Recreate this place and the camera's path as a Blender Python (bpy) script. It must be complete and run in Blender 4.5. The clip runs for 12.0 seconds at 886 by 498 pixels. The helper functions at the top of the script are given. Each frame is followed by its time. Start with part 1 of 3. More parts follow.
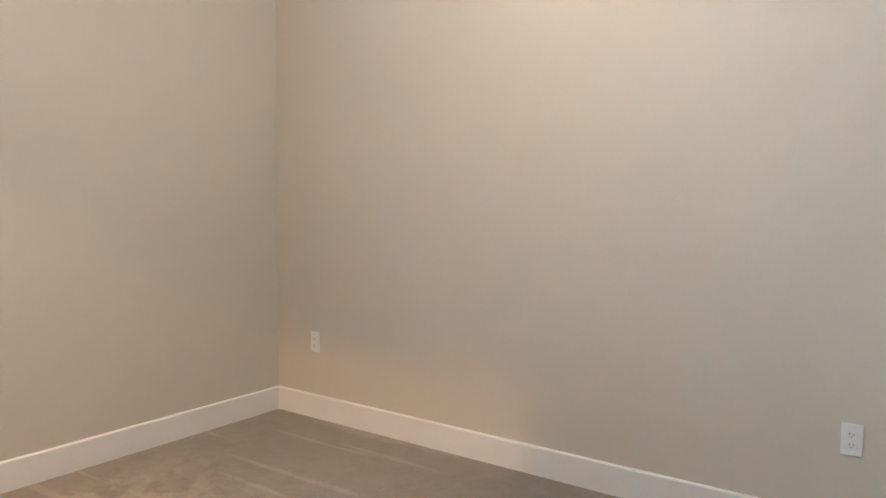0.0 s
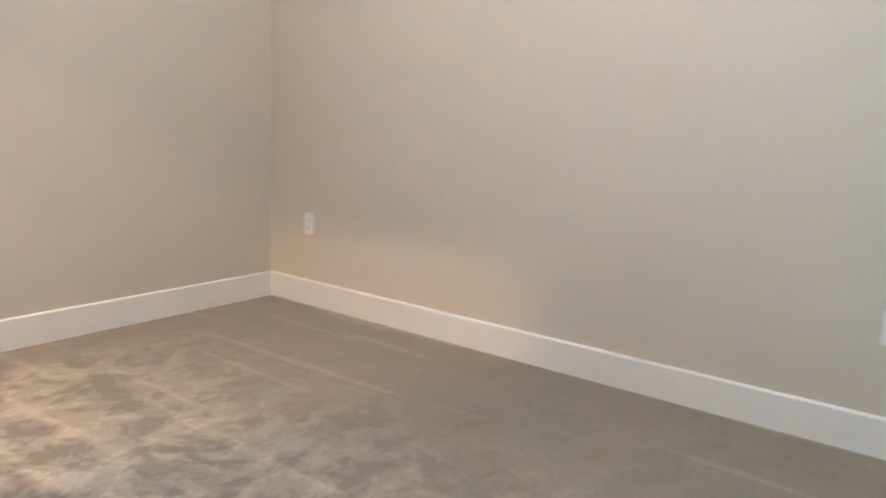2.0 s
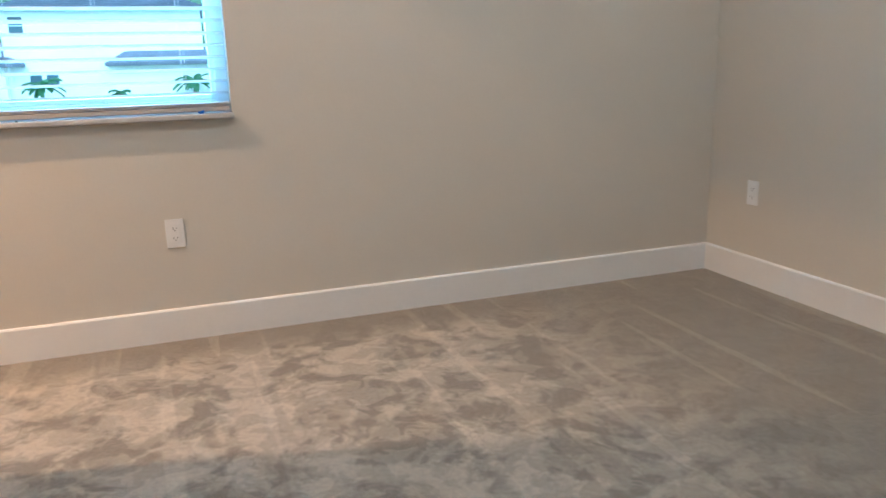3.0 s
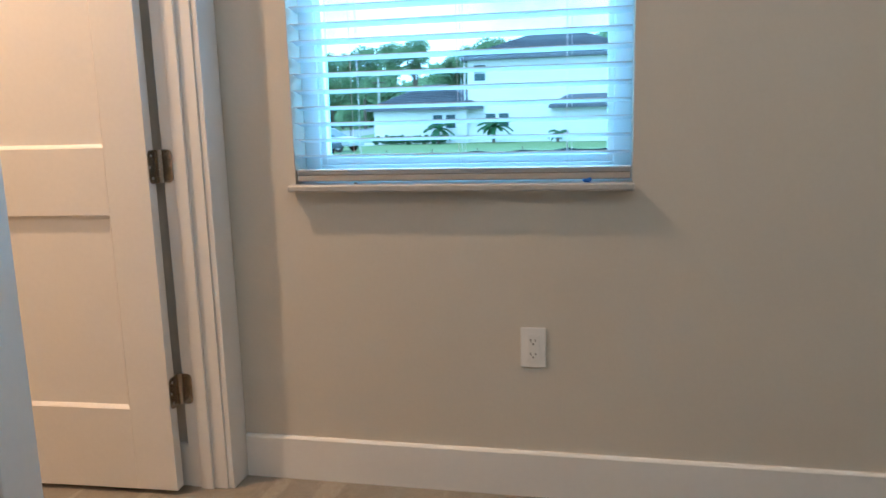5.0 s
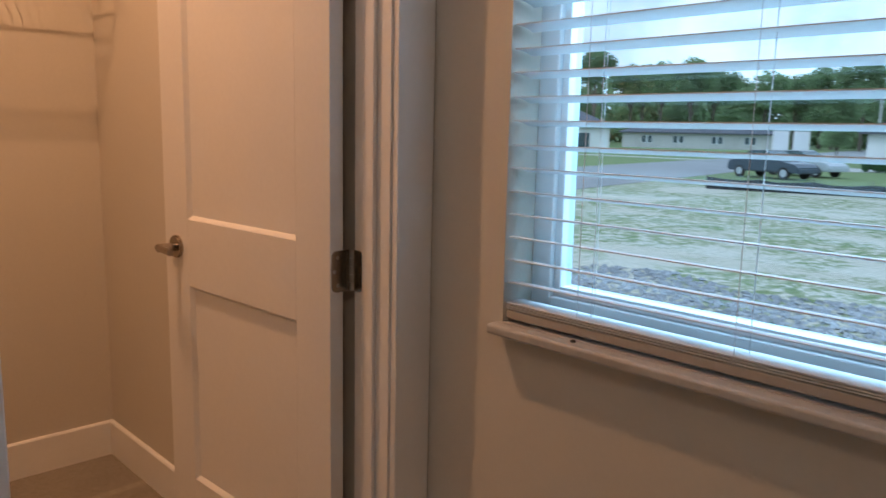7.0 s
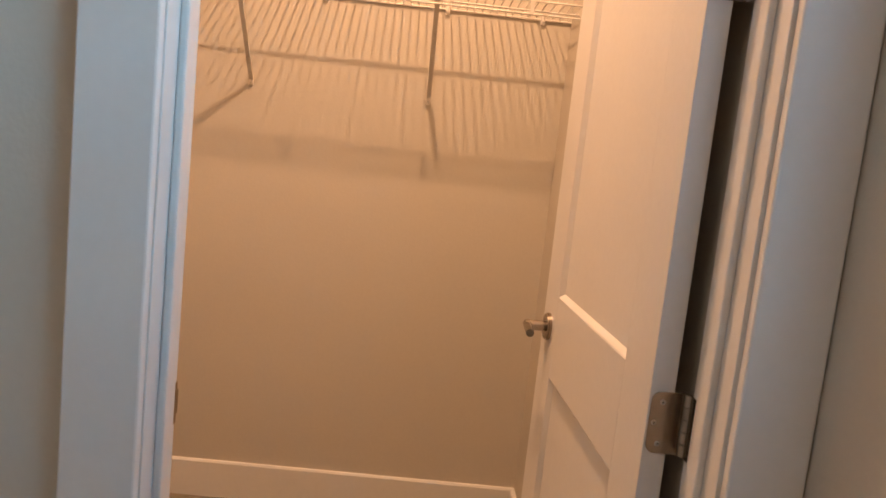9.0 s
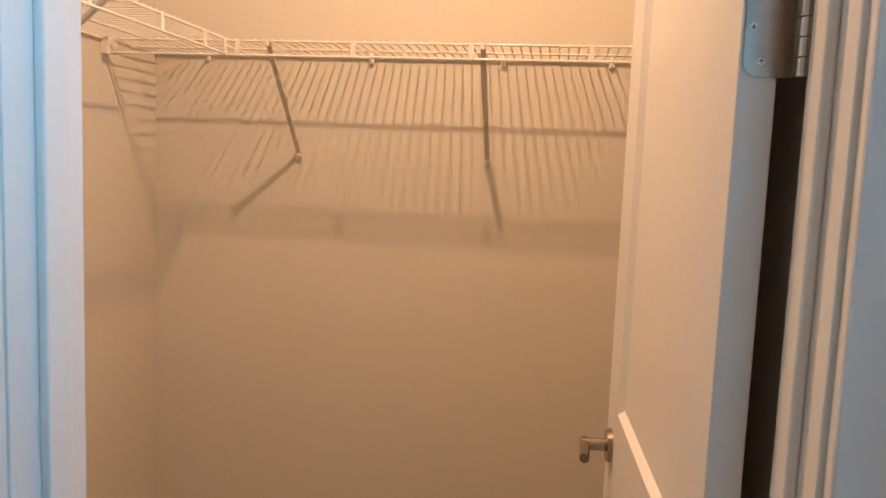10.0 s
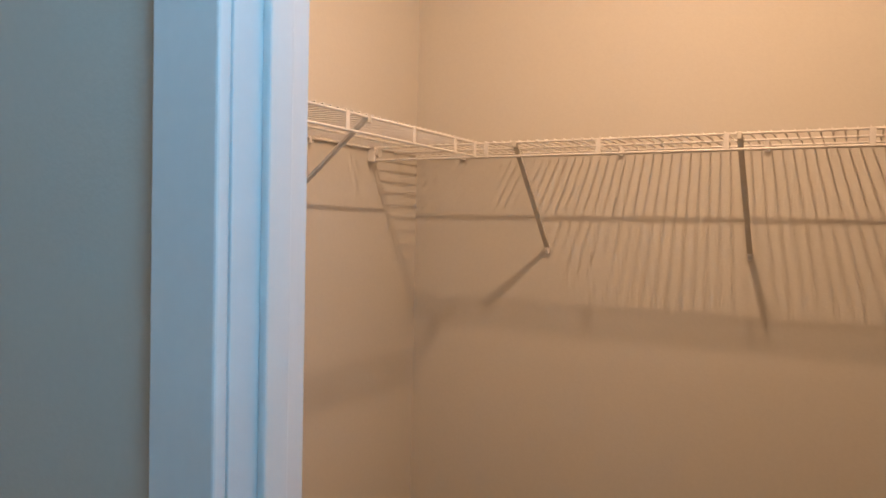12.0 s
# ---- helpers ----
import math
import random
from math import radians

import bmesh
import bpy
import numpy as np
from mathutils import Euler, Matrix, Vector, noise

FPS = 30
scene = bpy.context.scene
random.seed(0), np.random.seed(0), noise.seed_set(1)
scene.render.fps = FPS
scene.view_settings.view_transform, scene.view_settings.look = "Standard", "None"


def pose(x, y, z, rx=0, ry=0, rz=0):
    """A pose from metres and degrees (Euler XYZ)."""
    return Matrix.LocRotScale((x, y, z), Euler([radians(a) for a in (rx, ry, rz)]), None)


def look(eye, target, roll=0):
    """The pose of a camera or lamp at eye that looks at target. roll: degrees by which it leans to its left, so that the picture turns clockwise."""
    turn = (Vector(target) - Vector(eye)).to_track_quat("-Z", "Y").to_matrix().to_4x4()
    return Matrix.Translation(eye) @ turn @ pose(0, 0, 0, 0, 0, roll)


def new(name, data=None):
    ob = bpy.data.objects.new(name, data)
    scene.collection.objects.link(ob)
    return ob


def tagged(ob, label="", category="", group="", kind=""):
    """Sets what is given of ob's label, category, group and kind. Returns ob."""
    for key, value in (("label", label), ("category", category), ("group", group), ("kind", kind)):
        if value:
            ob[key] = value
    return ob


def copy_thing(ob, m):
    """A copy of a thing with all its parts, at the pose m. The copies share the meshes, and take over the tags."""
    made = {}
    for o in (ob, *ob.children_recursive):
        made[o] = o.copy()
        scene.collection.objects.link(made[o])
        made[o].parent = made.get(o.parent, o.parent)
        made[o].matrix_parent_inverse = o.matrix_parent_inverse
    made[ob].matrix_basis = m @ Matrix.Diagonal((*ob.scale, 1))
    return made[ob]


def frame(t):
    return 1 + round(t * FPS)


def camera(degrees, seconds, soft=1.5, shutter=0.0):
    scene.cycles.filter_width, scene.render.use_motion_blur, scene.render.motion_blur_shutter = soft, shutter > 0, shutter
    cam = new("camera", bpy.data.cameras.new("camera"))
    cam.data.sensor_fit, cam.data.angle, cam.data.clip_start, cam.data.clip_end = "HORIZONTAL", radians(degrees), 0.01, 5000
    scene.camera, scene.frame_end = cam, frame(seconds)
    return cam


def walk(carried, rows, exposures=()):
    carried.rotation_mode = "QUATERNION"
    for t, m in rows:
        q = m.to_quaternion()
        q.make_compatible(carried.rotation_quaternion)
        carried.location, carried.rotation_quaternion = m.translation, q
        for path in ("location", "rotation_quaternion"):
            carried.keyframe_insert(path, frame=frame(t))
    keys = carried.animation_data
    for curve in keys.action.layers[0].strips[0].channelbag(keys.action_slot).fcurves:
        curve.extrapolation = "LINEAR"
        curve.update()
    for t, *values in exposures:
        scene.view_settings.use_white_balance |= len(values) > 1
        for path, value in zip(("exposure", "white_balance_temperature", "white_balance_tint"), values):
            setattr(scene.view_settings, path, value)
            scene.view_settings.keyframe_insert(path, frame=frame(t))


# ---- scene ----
PATH = [
    (0, (0.459, -3.204, 1.264), (2.078, -2.042, 1.099), 0.5),
    (0.5, (0.563, -3.227, 1.187), (2.210, -2.107, 1.002), 0.4),
    (1, (0.591, -3.167, 1.124), (2.278, -2.115, 0.904), 0.8),
    (1.5, (0.682, -3.158, 1.055), (2.420, -2.199, 0.811), 1.9),
    (2, (0.751, -3.120, 1.007), (2.315, -1.927, 0.646), 2.2),
    (2.5, (0.800, -3.133, 0.990), (1.851, -1.482, 0.575), -0.4),
    (3, (0.889, -2.983, 1.026), (1.539, -1.153, 0.547), -1.6),
    (3.5, (0.894, -2.731, 1.002), (1.478, -0.867, 0.572), -2.4),
    (3.7, (0.935, -2.656, 0.936), (1.442, -0.757, 0.566), -2.1),
    (5.3, (1.055, -1.806, 1.058), (0.531, 0.096, 0.714), -0.7),
    (5.5, (1.075, -1.729, 1.068), (0.506, 0.161, 0.742), 0.4),
    (6, (1.169, -1.536, 1.181), (0.285, 0.232, 0.876), 3.0),
    (6.5, (1.171, -1.310, 1.213), (-0.020, 0.259, 0.868), 1.5),
    (7, (1.161, -1.067, 1.231), (-0.264, 0.301, 0.918), 1.2),
    (7.5, (1.189, -0.827, 1.229), (-0.553, 0.102, 0.911), 1.6),
    (7.7, (1.187, -0.771, 1.225), (-0.640, -0.040, 0.898), 1.8),
    (9.3, (0.798, -0.445, 1.308), (-1.185, -0.495, 1.050), 4.1),
    (9.5, (0.748, -0.411, 1.368), (-1.230, -0.538, 1.102), 1.9),
    (10, (0.613, -0.320, 1.410), (-1.355, -0.606, 1.195), 2.3),
    (10.5, (0.541, -0.282, 1.436), (-1.400, -0.723, 1.238), 1.6),
    (11, (0.523, -0.263, 1.465), (-1.357, -0.929, 1.312), 0.8),
    (11.5, (0.530, -0.262, 1.484), (-1.272, -1.125, 1.385), 0.8),
    (12, (0.548, -0.269, 1.487), (-1.203, -1.234, 1.433), 1.2),
]
cam = camera(60.9, 12.0, shutter=0.25)
# lens shows a soft phone picture; exposure follows the phone's own metering
EXPOSURES = [
    (0, 1.06, 5150, 11),
    (1.5, 1.2, 4980, 10),
    (2.0, 1.34, 4900, 9),
    (2.6, 0.98, 4750, 8),
    (3.1, 0.76, 4650, 7),
    (3.7, 0.58, 4680, 6),
    (5.5, -0.12, 4680, 4),
    (6.5, -0.76, 5150, 8),
    (7.0, -0.92, 5900, 22),
    (7.5, -0.9, 6650, 34),
    (9.5, -0.29, 5350, 11),
    (10.2, -0.52, 5150, 9),
    (11.0, -0.68, 4980, 7),
    (12, -0.86, 4850, 7),
]
walk(cam, [(t, look(eye, target, roll)) for t, eye, target, roll in PATH], EXPOSURES)

# ---- plan, in metres: window wall y = 0, closet wall x = 0, floor z = 0 ----
W = 3.335            # east wall
SOUTH = -4.2
CEIL = 2.95
HB = 0.130           # baseboard height
WX0, WX1, WZ0, WZ1 = 0.220, 1.120, 0.868, 2.20   # window opening
DY0, DY1, DZ = -0.1030, -0.809, 2.44              # closet door opening, clear
WT = 0.115           # closet wall thickness
CBX, CSY, CNY = -1.636, -1.580, -0.086           # closet back, south and north walls
GZ = -1.0            # ground outside

# ---- world and lights ----
world = bpy.data.worlds.new("world")
scene.world = world
world.use_nodes = True
wn = world.node_tree
sky = wn.nodes.new("ShaderNodeTexSky")
sky.sky_type = "NISHITA"
sky.sun_disc = False
sky.sun_elevation = radians(50)
sky.sun_rotation = radians(200)
sky.air_density = 1.0
sky.dust_density = 3.0
cloud_map = wn.nodes.new("ShaderNodeTexNoise")
cloud_map.inputs["Scale"].default_value = 3.0
cloud_map.inputs["Detail"].default_value = 5
cover = wn.nodes.new("ShaderNodeMapRange")
cover.inputs["From Min"].default_value, cover.inputs["From Max"].default_value = 0.35, 0.65
cover.inputs["To Min"].default_value, cover.inputs["To Max"].default_value = 0.6, 0.95
wn.links.new(cloud_map.outputs[0], cover.inputs["Value"])
overcast = wn.nodes.new("ShaderNodeMix")
overcast.data_type = "RGBA"
clouds = wn.nodes.new("ShaderNodeMix")
clouds.data_type = "RGBA"
clouds.inputs[6].default_value = (18.5, 21.5, 24.5, 1)
clouds.inputs[7].default_value = (29.0, 31.5, 34.0, 1)
puffs = wn.nodes.new("ShaderNodeTexNoise")
puffs.inputs["Scale"].default_value = 7.0
puffs.inputs["Detail"].default_value = 6
wisp = wn.nodes.new("ShaderNodeMapRange")
wisp.inputs["From Min"].default_value, wisp.inputs["From Max"].default_value = 0.38, 0.58
wn.links.new(puffs.outputs[0], wisp.inputs["Value"])
wn.links.new(wisp.outputs[0], clouds.inputs[0])
wn.links.new(clouds.outputs[2], overcast.inputs[7])
wn.links.new(cover.outputs[0], overcast.inputs[0])
wn.links.new(sky.outputs[0], overcast.inputs[6])
wn.links.new(overcast.outputs[2], wn.nodes["Background"].inputs[0])
wn.nodes["Background"].inputs[1].default_value = 0.102


def lamp(name, kind, m, power, colour, size):
    data = bpy.data.lights.new(name, kind)
    data.energy, data.color = power, colour
    if kind == "POINT":
        data.shadow_soft_size = size
    elif kind == "SUN":
        data.angle = radians(size)
    ob = new(name, data)
    ob.matrix_world = m
    return ob


SUN = Vector((math.sin(radians(200)) * math.cos(radians(50)), math.cos(radians(200)) * math.cos(radians(50)), math.sin(radians(50))))
lamp("sun", "SUN", look(SUN * 50, (0, 0, 0)), 1.2, (1.0, 0.96, 0.9), 15)
closet = lamp("closet_lamp", "AREA", pose(-0.74, -0.63, 2.81), 49, (1.0, 0.53, 0.228), 0)
closet.data.shape, closet.data.size, closet.data.size_y = "ELLIPSE", 0.075, 0.06
sky_lamp = lamp("window_sky_light", "AREA", look(((WX0 + WX1) / 2, 0.72, 2.02), ((WX0 + WX1) / 2, -1.0, 1.46)), 124, (0.45, 0.82, 1.0), 0)
sky_lamp.data.shape, sky_lamp.data.size, sky_lamp.data.size_y = "RECTANGLE", 1.00, 1.05
lamp("room_lamp", "POINT", pose(1.95, -1.95, 2.80), 31, (1.0, 0.72, 0.46), 0.12)


# ---- materials ----
def material(name, colour, rough=0.5, metal=0.0, vary=0.06, scale=3.0, fine=0.0, fine_scale=300.0, bump=0.0, bump_scale=300.0, spec=0.5, random_tint=0.0):
    """A surface with broad and fine changes of tone, and fine relief."""
    m = bpy.data.materials.new(name)
    m.use_nodes = True
    nt = m.node_tree
    b = nt.nodes["Principled BSDF"]
    b.inputs["Roughness"].default_value = rough
    b.inputs["Metallic"].default_value = metal
    b.inputs["Specular IOR Level"].default_value = spec
    geo = nt.nodes.new("ShaderNodeNewGeometry")
    n1 = nt.nodes.new("ShaderNodeTexNoise")
    n1.inputs["Scale"].default_value = scale
    n1.inputs["Detail"].default_value = 4
    nt.links.new(geo.outputs["Position"], n1.inputs["Vector"])
    ramp = nt.nodes.new("ShaderNodeMapRange")
    ramp.inputs["From Min"].default_value, ramp.inputs["From Max"].default_value = 0.3, 0.7
    ramp.inputs["To Min"].default_value, ramp.inputs["To Max"].default_value = 1 - vary, 1 + vary
    nt.links.new(n1.outputs[0], ramp.inputs["Value"])
    value = ramp.outputs[0]
    if fine:
        n2 = nt.nodes.new("ShaderNodeTexNoise")
        n2.inputs["Scale"].default_value = fine_scale
        nt.links.new(geo.outputs["Position"], n2.inputs["Vector"])
        r2 = nt.nodes.new("ShaderNodeMapRange")
        r2.inputs["From Min"].default_value, r2.inputs["From Max"].default_value = 0.3, 0.7
        r2.inputs["To Min"].default_value, r2.inputs["To Max"].default_value = 1 - fine, 1 + fine
        nt.links.new(n2.outputs[0], r2.inputs["Value"])
        mul = nt.nodes.new("ShaderNodeMath")
        mul.operation = "MULTIPLY"
        nt.links.new(value, mul.inputs[0])
        nt.links.new(r2.outputs[0], mul.inputs[1])
        value = mul.outputs[0]
    if random_tint:
        info = nt.nodes.new("ShaderNodeObjectInfo")
        r3 = nt.nodes.new("ShaderNodeMapRange")
        r3.inputs["To Min"].default_value, r3.inputs["To Max"].default_value = 1 - random_tint, 1 + random_tint
        nt.links.new(info.outputs["Random"], r3.inputs["Value"])
        mul = nt.nodes.new("ShaderNodeMath")
        mul.operation = "MULTIPLY"
        nt.links.new(value, mul.inputs[0])
        nt.links.new(r3.outputs[0], mul.inputs[1])
        value = mul.outputs[0]
    mix = nt.nodes.new("ShaderNodeVectorMath")
    mix.operation = "SCALE"
    mix.inputs[0].default_value = colour
    nt.links.new(value, mix.inputs["Scale"])
    nt.links.new(mix.outputs[0], b.inputs["Base Color"])
    if bump:
        n3 = nt.nodes.new("ShaderNodeTexNoise")
        n3.inputs["Scale"].default_value = bump_scale
        n3.inputs["Detail"].default_value = 3
        nt.links.new(geo.outputs["Position"], n3.inputs["Vector"])
        bp = nt.nodes.new("ShaderNodeBump")
        bp.inputs["Strength"].default_value = bump
        bp.inputs["Distance"].default_value = 0.002
        nt.links.new(n3.outputs[0], bp.inputs["Height"])
        nt.links.new(bp.outputs[0], b.inputs["Normal"])
    return m


def carpet_material():
    """Plush pile: brushed patches and footprints lie lighter, vacuum streaks run towards the window wall."""
    m = bpy.data.materials.new("carpet")
    m.use_nodes = True
    nt = m.node_tree
    b = nt.nodes["Principled BSDF"]
    b.inputs["Roughness"].default_value = 0.95
    b.inputs["Specular IOR Level"].default_value = 0.1
    b.inputs["Sheen Weight"].default_value = 0.25
    geo = nt.nodes.new("ShaderNodeNewGeometry")
    sep = nt.nodes.new("ShaderNodeSeparateXYZ")
    nt.links.new(geo.outputs["Position"], sep.inputs[0])

    def noise_at(scale, detail, rough=0.5, distort=0.0, vec=None):
        n = nt.nodes.new("ShaderNodeTexNoise")
        n.inputs["Scale"].default_value = scale
        n.inputs["Detail"].default_value = detail
        n.inputs["Roughness"].default_value = rough
        n.inputs["Distortion"].default_value = distort
        nt.links.new(vec or geo.outputs["Position"], n.inputs["Vector"])
        return n.outputs[0]

    def ramp(v, a, b_, lo, hi, smooth=True):
        r = nt.nodes.new("ShaderNodeMapRange")
        r.interpolation_type = "SMOOTHSTEP" if smooth else "LINEAR"
        for key, value in (("From Min", a), ("From Max", b_), ("To Min", lo), ("To Max", hi)):
            r.inputs[key].default_value = value
        nt.links.new(v, r.inputs["Value"])
        return r.outputs[0]

    def op(kind, a, c):
        n = nt.nodes.new("ShaderNodeMath")
        n.operation = kind
        for i, v in enumerate((a, c)):
            if isinstance(v, (int, float)):
                n.inputs[i].default_value = v
            else:
                nt.links.new(v, n.inputs[i])
        return n.outputs[0]

    patches = op("MULTIPLY", ramp(noise_at(5.2, 4, 0.60, 0.55), 0.43, 0.55, 0, 1), 0.62)
    patches = op("ADD", patches, op("MULTIPLY", ramp(noise_at(11.0, 3, 0.55, 0.7), 0.47, 0.56, 0, 1), 0.38))
    walked = ramp(sep.outputs[0], 2.8, 1.6, 0, 1)
    walked = op("MULTIPLY", walked, ramp(sep.outputs[1], -0.12, -0.35, 0, 1))
    walked = op("MULTIPLY", walked, ramp(sep.outputs[0], -0.3, 0.0, 0, 1))
    patches = op("MULTIPLY", patches, op("ADD", 0.12, op("MULTIPLY", walked, 0.88)))
    stretch = nt.nodes.new("ShaderNodeMapping")
    stretch.inputs["Scale"].default_value = (11.0, 0.6, 1.0)
    stretch.inputs["Rotation"].default_value = (0, 0, radians(-5))
    nt.links.new(geo.outputs["Position"], stretch.inputs[0])
    streak = ramp(noise_at(1.0, 2, 0.4, 0.0, stretch.outputs[0]), 0.61, 0.65, 0, 1)
    pile = ramp(noise_at(420, 2), 0.25, 0.75, 0.72, 1.28, False)
    clump = ramp(noise_at(60, 3), 0.3, 0.7, 0.90, 1.10, False)
    tone = op("ADD", 1.0, op("ADD", op("MULTIPLY", patches, 1.08), op("MULTIPLY", streak, 0.26)))
    tone = op("MULTIPLY", op("MULTIPLY", tone, pile), clump)
    mix = nt.nodes.new("ShaderNodeVectorMath")
    mix.operation = "SCALE"
    mix.inputs[0].default_value = (0.245, 0.217, 0.178)
    nt.links.new(tone, mix.inputs["Scale"])
    nt.links.new(mix.outputs[0], b.inputs["Base Color"])
    bp = nt.nodes.new("ShaderNodeBump")
    bp.inputs["Strength"].default_value = 0.6
    bp.inputs["Distance"].default_value = 0.004
    nt.links.new(op("ADD", pile, op("MULTIPLY", clump, 0.8)), bp.inputs["Height"])
    nt.links.new(bp.outputs[0], b.inputs["Normal"])
    return m


def glass_material():
    m = bpy.data.materials.new("window_glass")
    m.use_nodes = True
    nt = m.node_tree
    out = nt.nodes["Material Output"]
    clear = nt.nodes.new("ShaderNodeBsdfTransparent")
    clear.inputs[0].default_value = (0.80, 0.92, 0.95, 1)
    gloss = nt.nodes.new("ShaderNodeBsdfGlossy")
    gloss.inputs["Roughness"].default_value = 0.02
    facing = nt.nodes.new("ShaderNodeLayerWeight")
    facing.inputs[0].default_value = 0.5
    power = nt.nodes.new("ShaderNodeMath")
    power.operation = "POWER"
    power.inputs[1].default_value = 4.0
    nt.links.new(facing.outputs["Facing"], power.inputs[0])
    fres = nt.nodes.new("ShaderNodeMapRange")
    fres.inputs["To Min"].default_value, fres.inputs["To Max"].default_value = 0.02, 0.6
    nt.links.new(power.outputs[0], fres.inputs["Value"])
    mix = nt.nodes.new("ShaderNodeMixShader")
    nt.links.new(fres.outputs[0], mix.inputs[0])
    nt.links.new(clear.outputs[0], mix.inputs[1])
    nt.links.new(gloss.outputs[0], mix.inputs[2])
    nt.links.new(mix.outputs[0], out.inputs[0])
    return m


def ground_material():
    """Sandy building lot with weedy grass near the house, mown lawns further off."""
    m = bpy.data.materials.new("lot_ground")
    m.use_nodes = True
    nt = m.node_tree
    b = nt.nodes["Principled BSDF"]
    b.inputs["Roughness"].default_value = 0.95
    geo = nt.nodes.new("ShaderNodeNewGeometry")
    sep = nt.nodes.new("ShaderNodeSeparateXYZ")
    nt.links.new(geo.outputs["Position"], sep.inputs[0])

    def noise_at(scale, detail):
        n = nt.nodes.new("ShaderNodeTexNoise")
        n.inputs["Scale"].default_value = scale
        n.inputs["Detail"].default_value = detail
        n.inputs["Roughness"].default_value = 0.65
        nt.links.new(geo.outputs["Position"], n.inputs["Vector"])
        return n.outputs[0]

    def ramp(v, a, b_):
        r = nt.nodes.new("ShaderNodeMapRange")
        r.interpolation_type = "SMOOTHSTEP"
        r.inputs["From Min"].default_value, r.inputs["From Max"].default_value = a, b_
        nt.links.new(v, r.inputs["Value"])
        return r.outputs[0]

    def mixc(f, a, c):
        n = nt.nodes.new("ShaderNodeMix")
        n.data_type = "RGBA"
        nt.links.new(f, n.inputs[0])
        for i, v in ((6, a), (7, c)):
            if isinstance(v, tuple):
                n.inputs[i].default_value = (*v, 1)
            else:
                nt.links.new(v, n.inputs[i])
        return n.outputs[2]

    grass = mixc(ramp(noise_at(5.0, 6), 0.35, 0.65), (0.12, 0.19, 0.06), (0.22, 0.28, 0.11))
    sand = mixc(ramp(noise_at(9.0, 6), 0.35, 0.65), (0.62, 0.58, 0.50), (0.46, 0.44, 0.34))
    weeds = mixc(ramp(noise_at(4.5, 10), 0.41, 0.58), sand, grass)
    lot = mixc(ramp(noise_at(0.30, 5), 0.47, 0.60), weeds, sand)
    far = ramp(sep.outputs[1], 29, 33)
    nt.links.new(mixc(far, lot, grass), b.inputs["Base Color"])
    return m


def leafy(m, colour, share):
    """Lets part of the light through the leaf."""
    nt = m.node_tree
    back = nt.nodes.new("ShaderNodeBsdfTranslucent")
    back.inputs[0].default_value = (*colour, 1)
    mix = nt.nodes.new("ShaderNodeMixShader")
    mix.inputs[0].default_value = share
    nt.links.new(nt.nodes["Principled BSDF"].outputs[0], mix.inputs[1])
    nt.links.new(back.outputs[0], mix.inputs[2])
    nt.links.new(mix.outputs[0], nt.nodes["Material Output"].inputs[0])
    return m


M_WALL = material("greige_wall_paint", (0.60, 0.562, 0.49), 0.75, vary=0.015, scale=1.5, fine=0.012, fine_scale=90, bump=0.2, bump_scale=160, spec=0.3)
M_CEIL = material("ceiling_paint", (0.80, 0.79, 0.77), 0.85, vary=0.02, bump=0.5, bump_scale=90)
M_TRIM = material("white_trim_paint", (0.80, 0.79, 0.77), 0.38, vary=0.015, scale=5, fine=0.01, fine_scale=60, bump=0.06, bump_scale=120)
M_DOOR = material("white_door_paint", (0.78, 0.76, 0.73), 0.42, vary=0.015, scale=4, fine=0.012, fine_scale=80, bump=0.08, bump_scale=150)
M_CARPET = carpet_material()
M_NICKEL = material("satin_nickel", (0.37, 0.32, 0.265), 0.24, 1.0, vary=0.08, scale=40, fine=0.05, fine_scale=500)
# same nickel as the leaves, lightened: the knuckles' highlight is put into the colour
M_KNUCKLE = material("highlit_nickel_knuckle", (0.58, 0.53, 0.46), 0.30, 1.0, vary=0.08, scale=60)
M_SCREW = material("screw_steel", (0.62, 0.60, 0.57), 0.3, 1.0, vary=0.08, scale=60)
M_DARK = material("dark_slot", (0.03, 0.03, 0.03), 0.6, vary=0.1)
M_PLATE = material("white_plastic", (0.78, 0.78, 0.77), 0.35, vary=0.015, scale=20)
M_SLAT = material("white_vinyl_slat", (0.58, 0.60, 0.62), 0.45, vary=0.02, scale=15, fine=0.015, fine_scale=200, random_tint=0.02)
M_VINYL = material("white_vinyl_frame", (0.74, 0.76, 0.77), 0.4, vary=0.02, scale=8)
# bottom rail darker than the slats: the shade on its front is in this taupe
M_RAIL = material("shaded_blind_rail", (0.40, 0.37, 0.34), 0.5, vary=0.04, scale=12, fine=0.02, fine_scale=150)
M_CORD = material("blind_cord", (0.62, 0.64, 0.66), 0.8, vary=0.06, scale=200)
M_SILL = material("cultured_marble", (0.46, 0.45, 0.43), 0.3, vary=0.10, scale=9, fine=0.05, fine_scale=60)
M_WIRE = material("white_vinyl_coated_wire", (0.74, 0.70, 0.65), 0.4, vary=0.03, scale=30)
# brace paint, darker than the wire's: the shade under the shelf is coloured in
M_BRACE = material("shaded_brace_steel", (0.62, 0.58, 0.50), 0.45, vary=0.06, scale=40, fine=0.05, fine_scale=300)
M_TAPE = material("blue_masking_tape", (0.02, 0.13, 0.55), 0.7, vary=0.15, scale=80)
M_GLASS = glass_material()
M_GROUND = ground_material()
M_ROAD = material("pale_asphalt", (0.30, 0.30, 0.30), 0.9, vary=0.12, scale=0.3, fine=0.1, fine_scale=6)
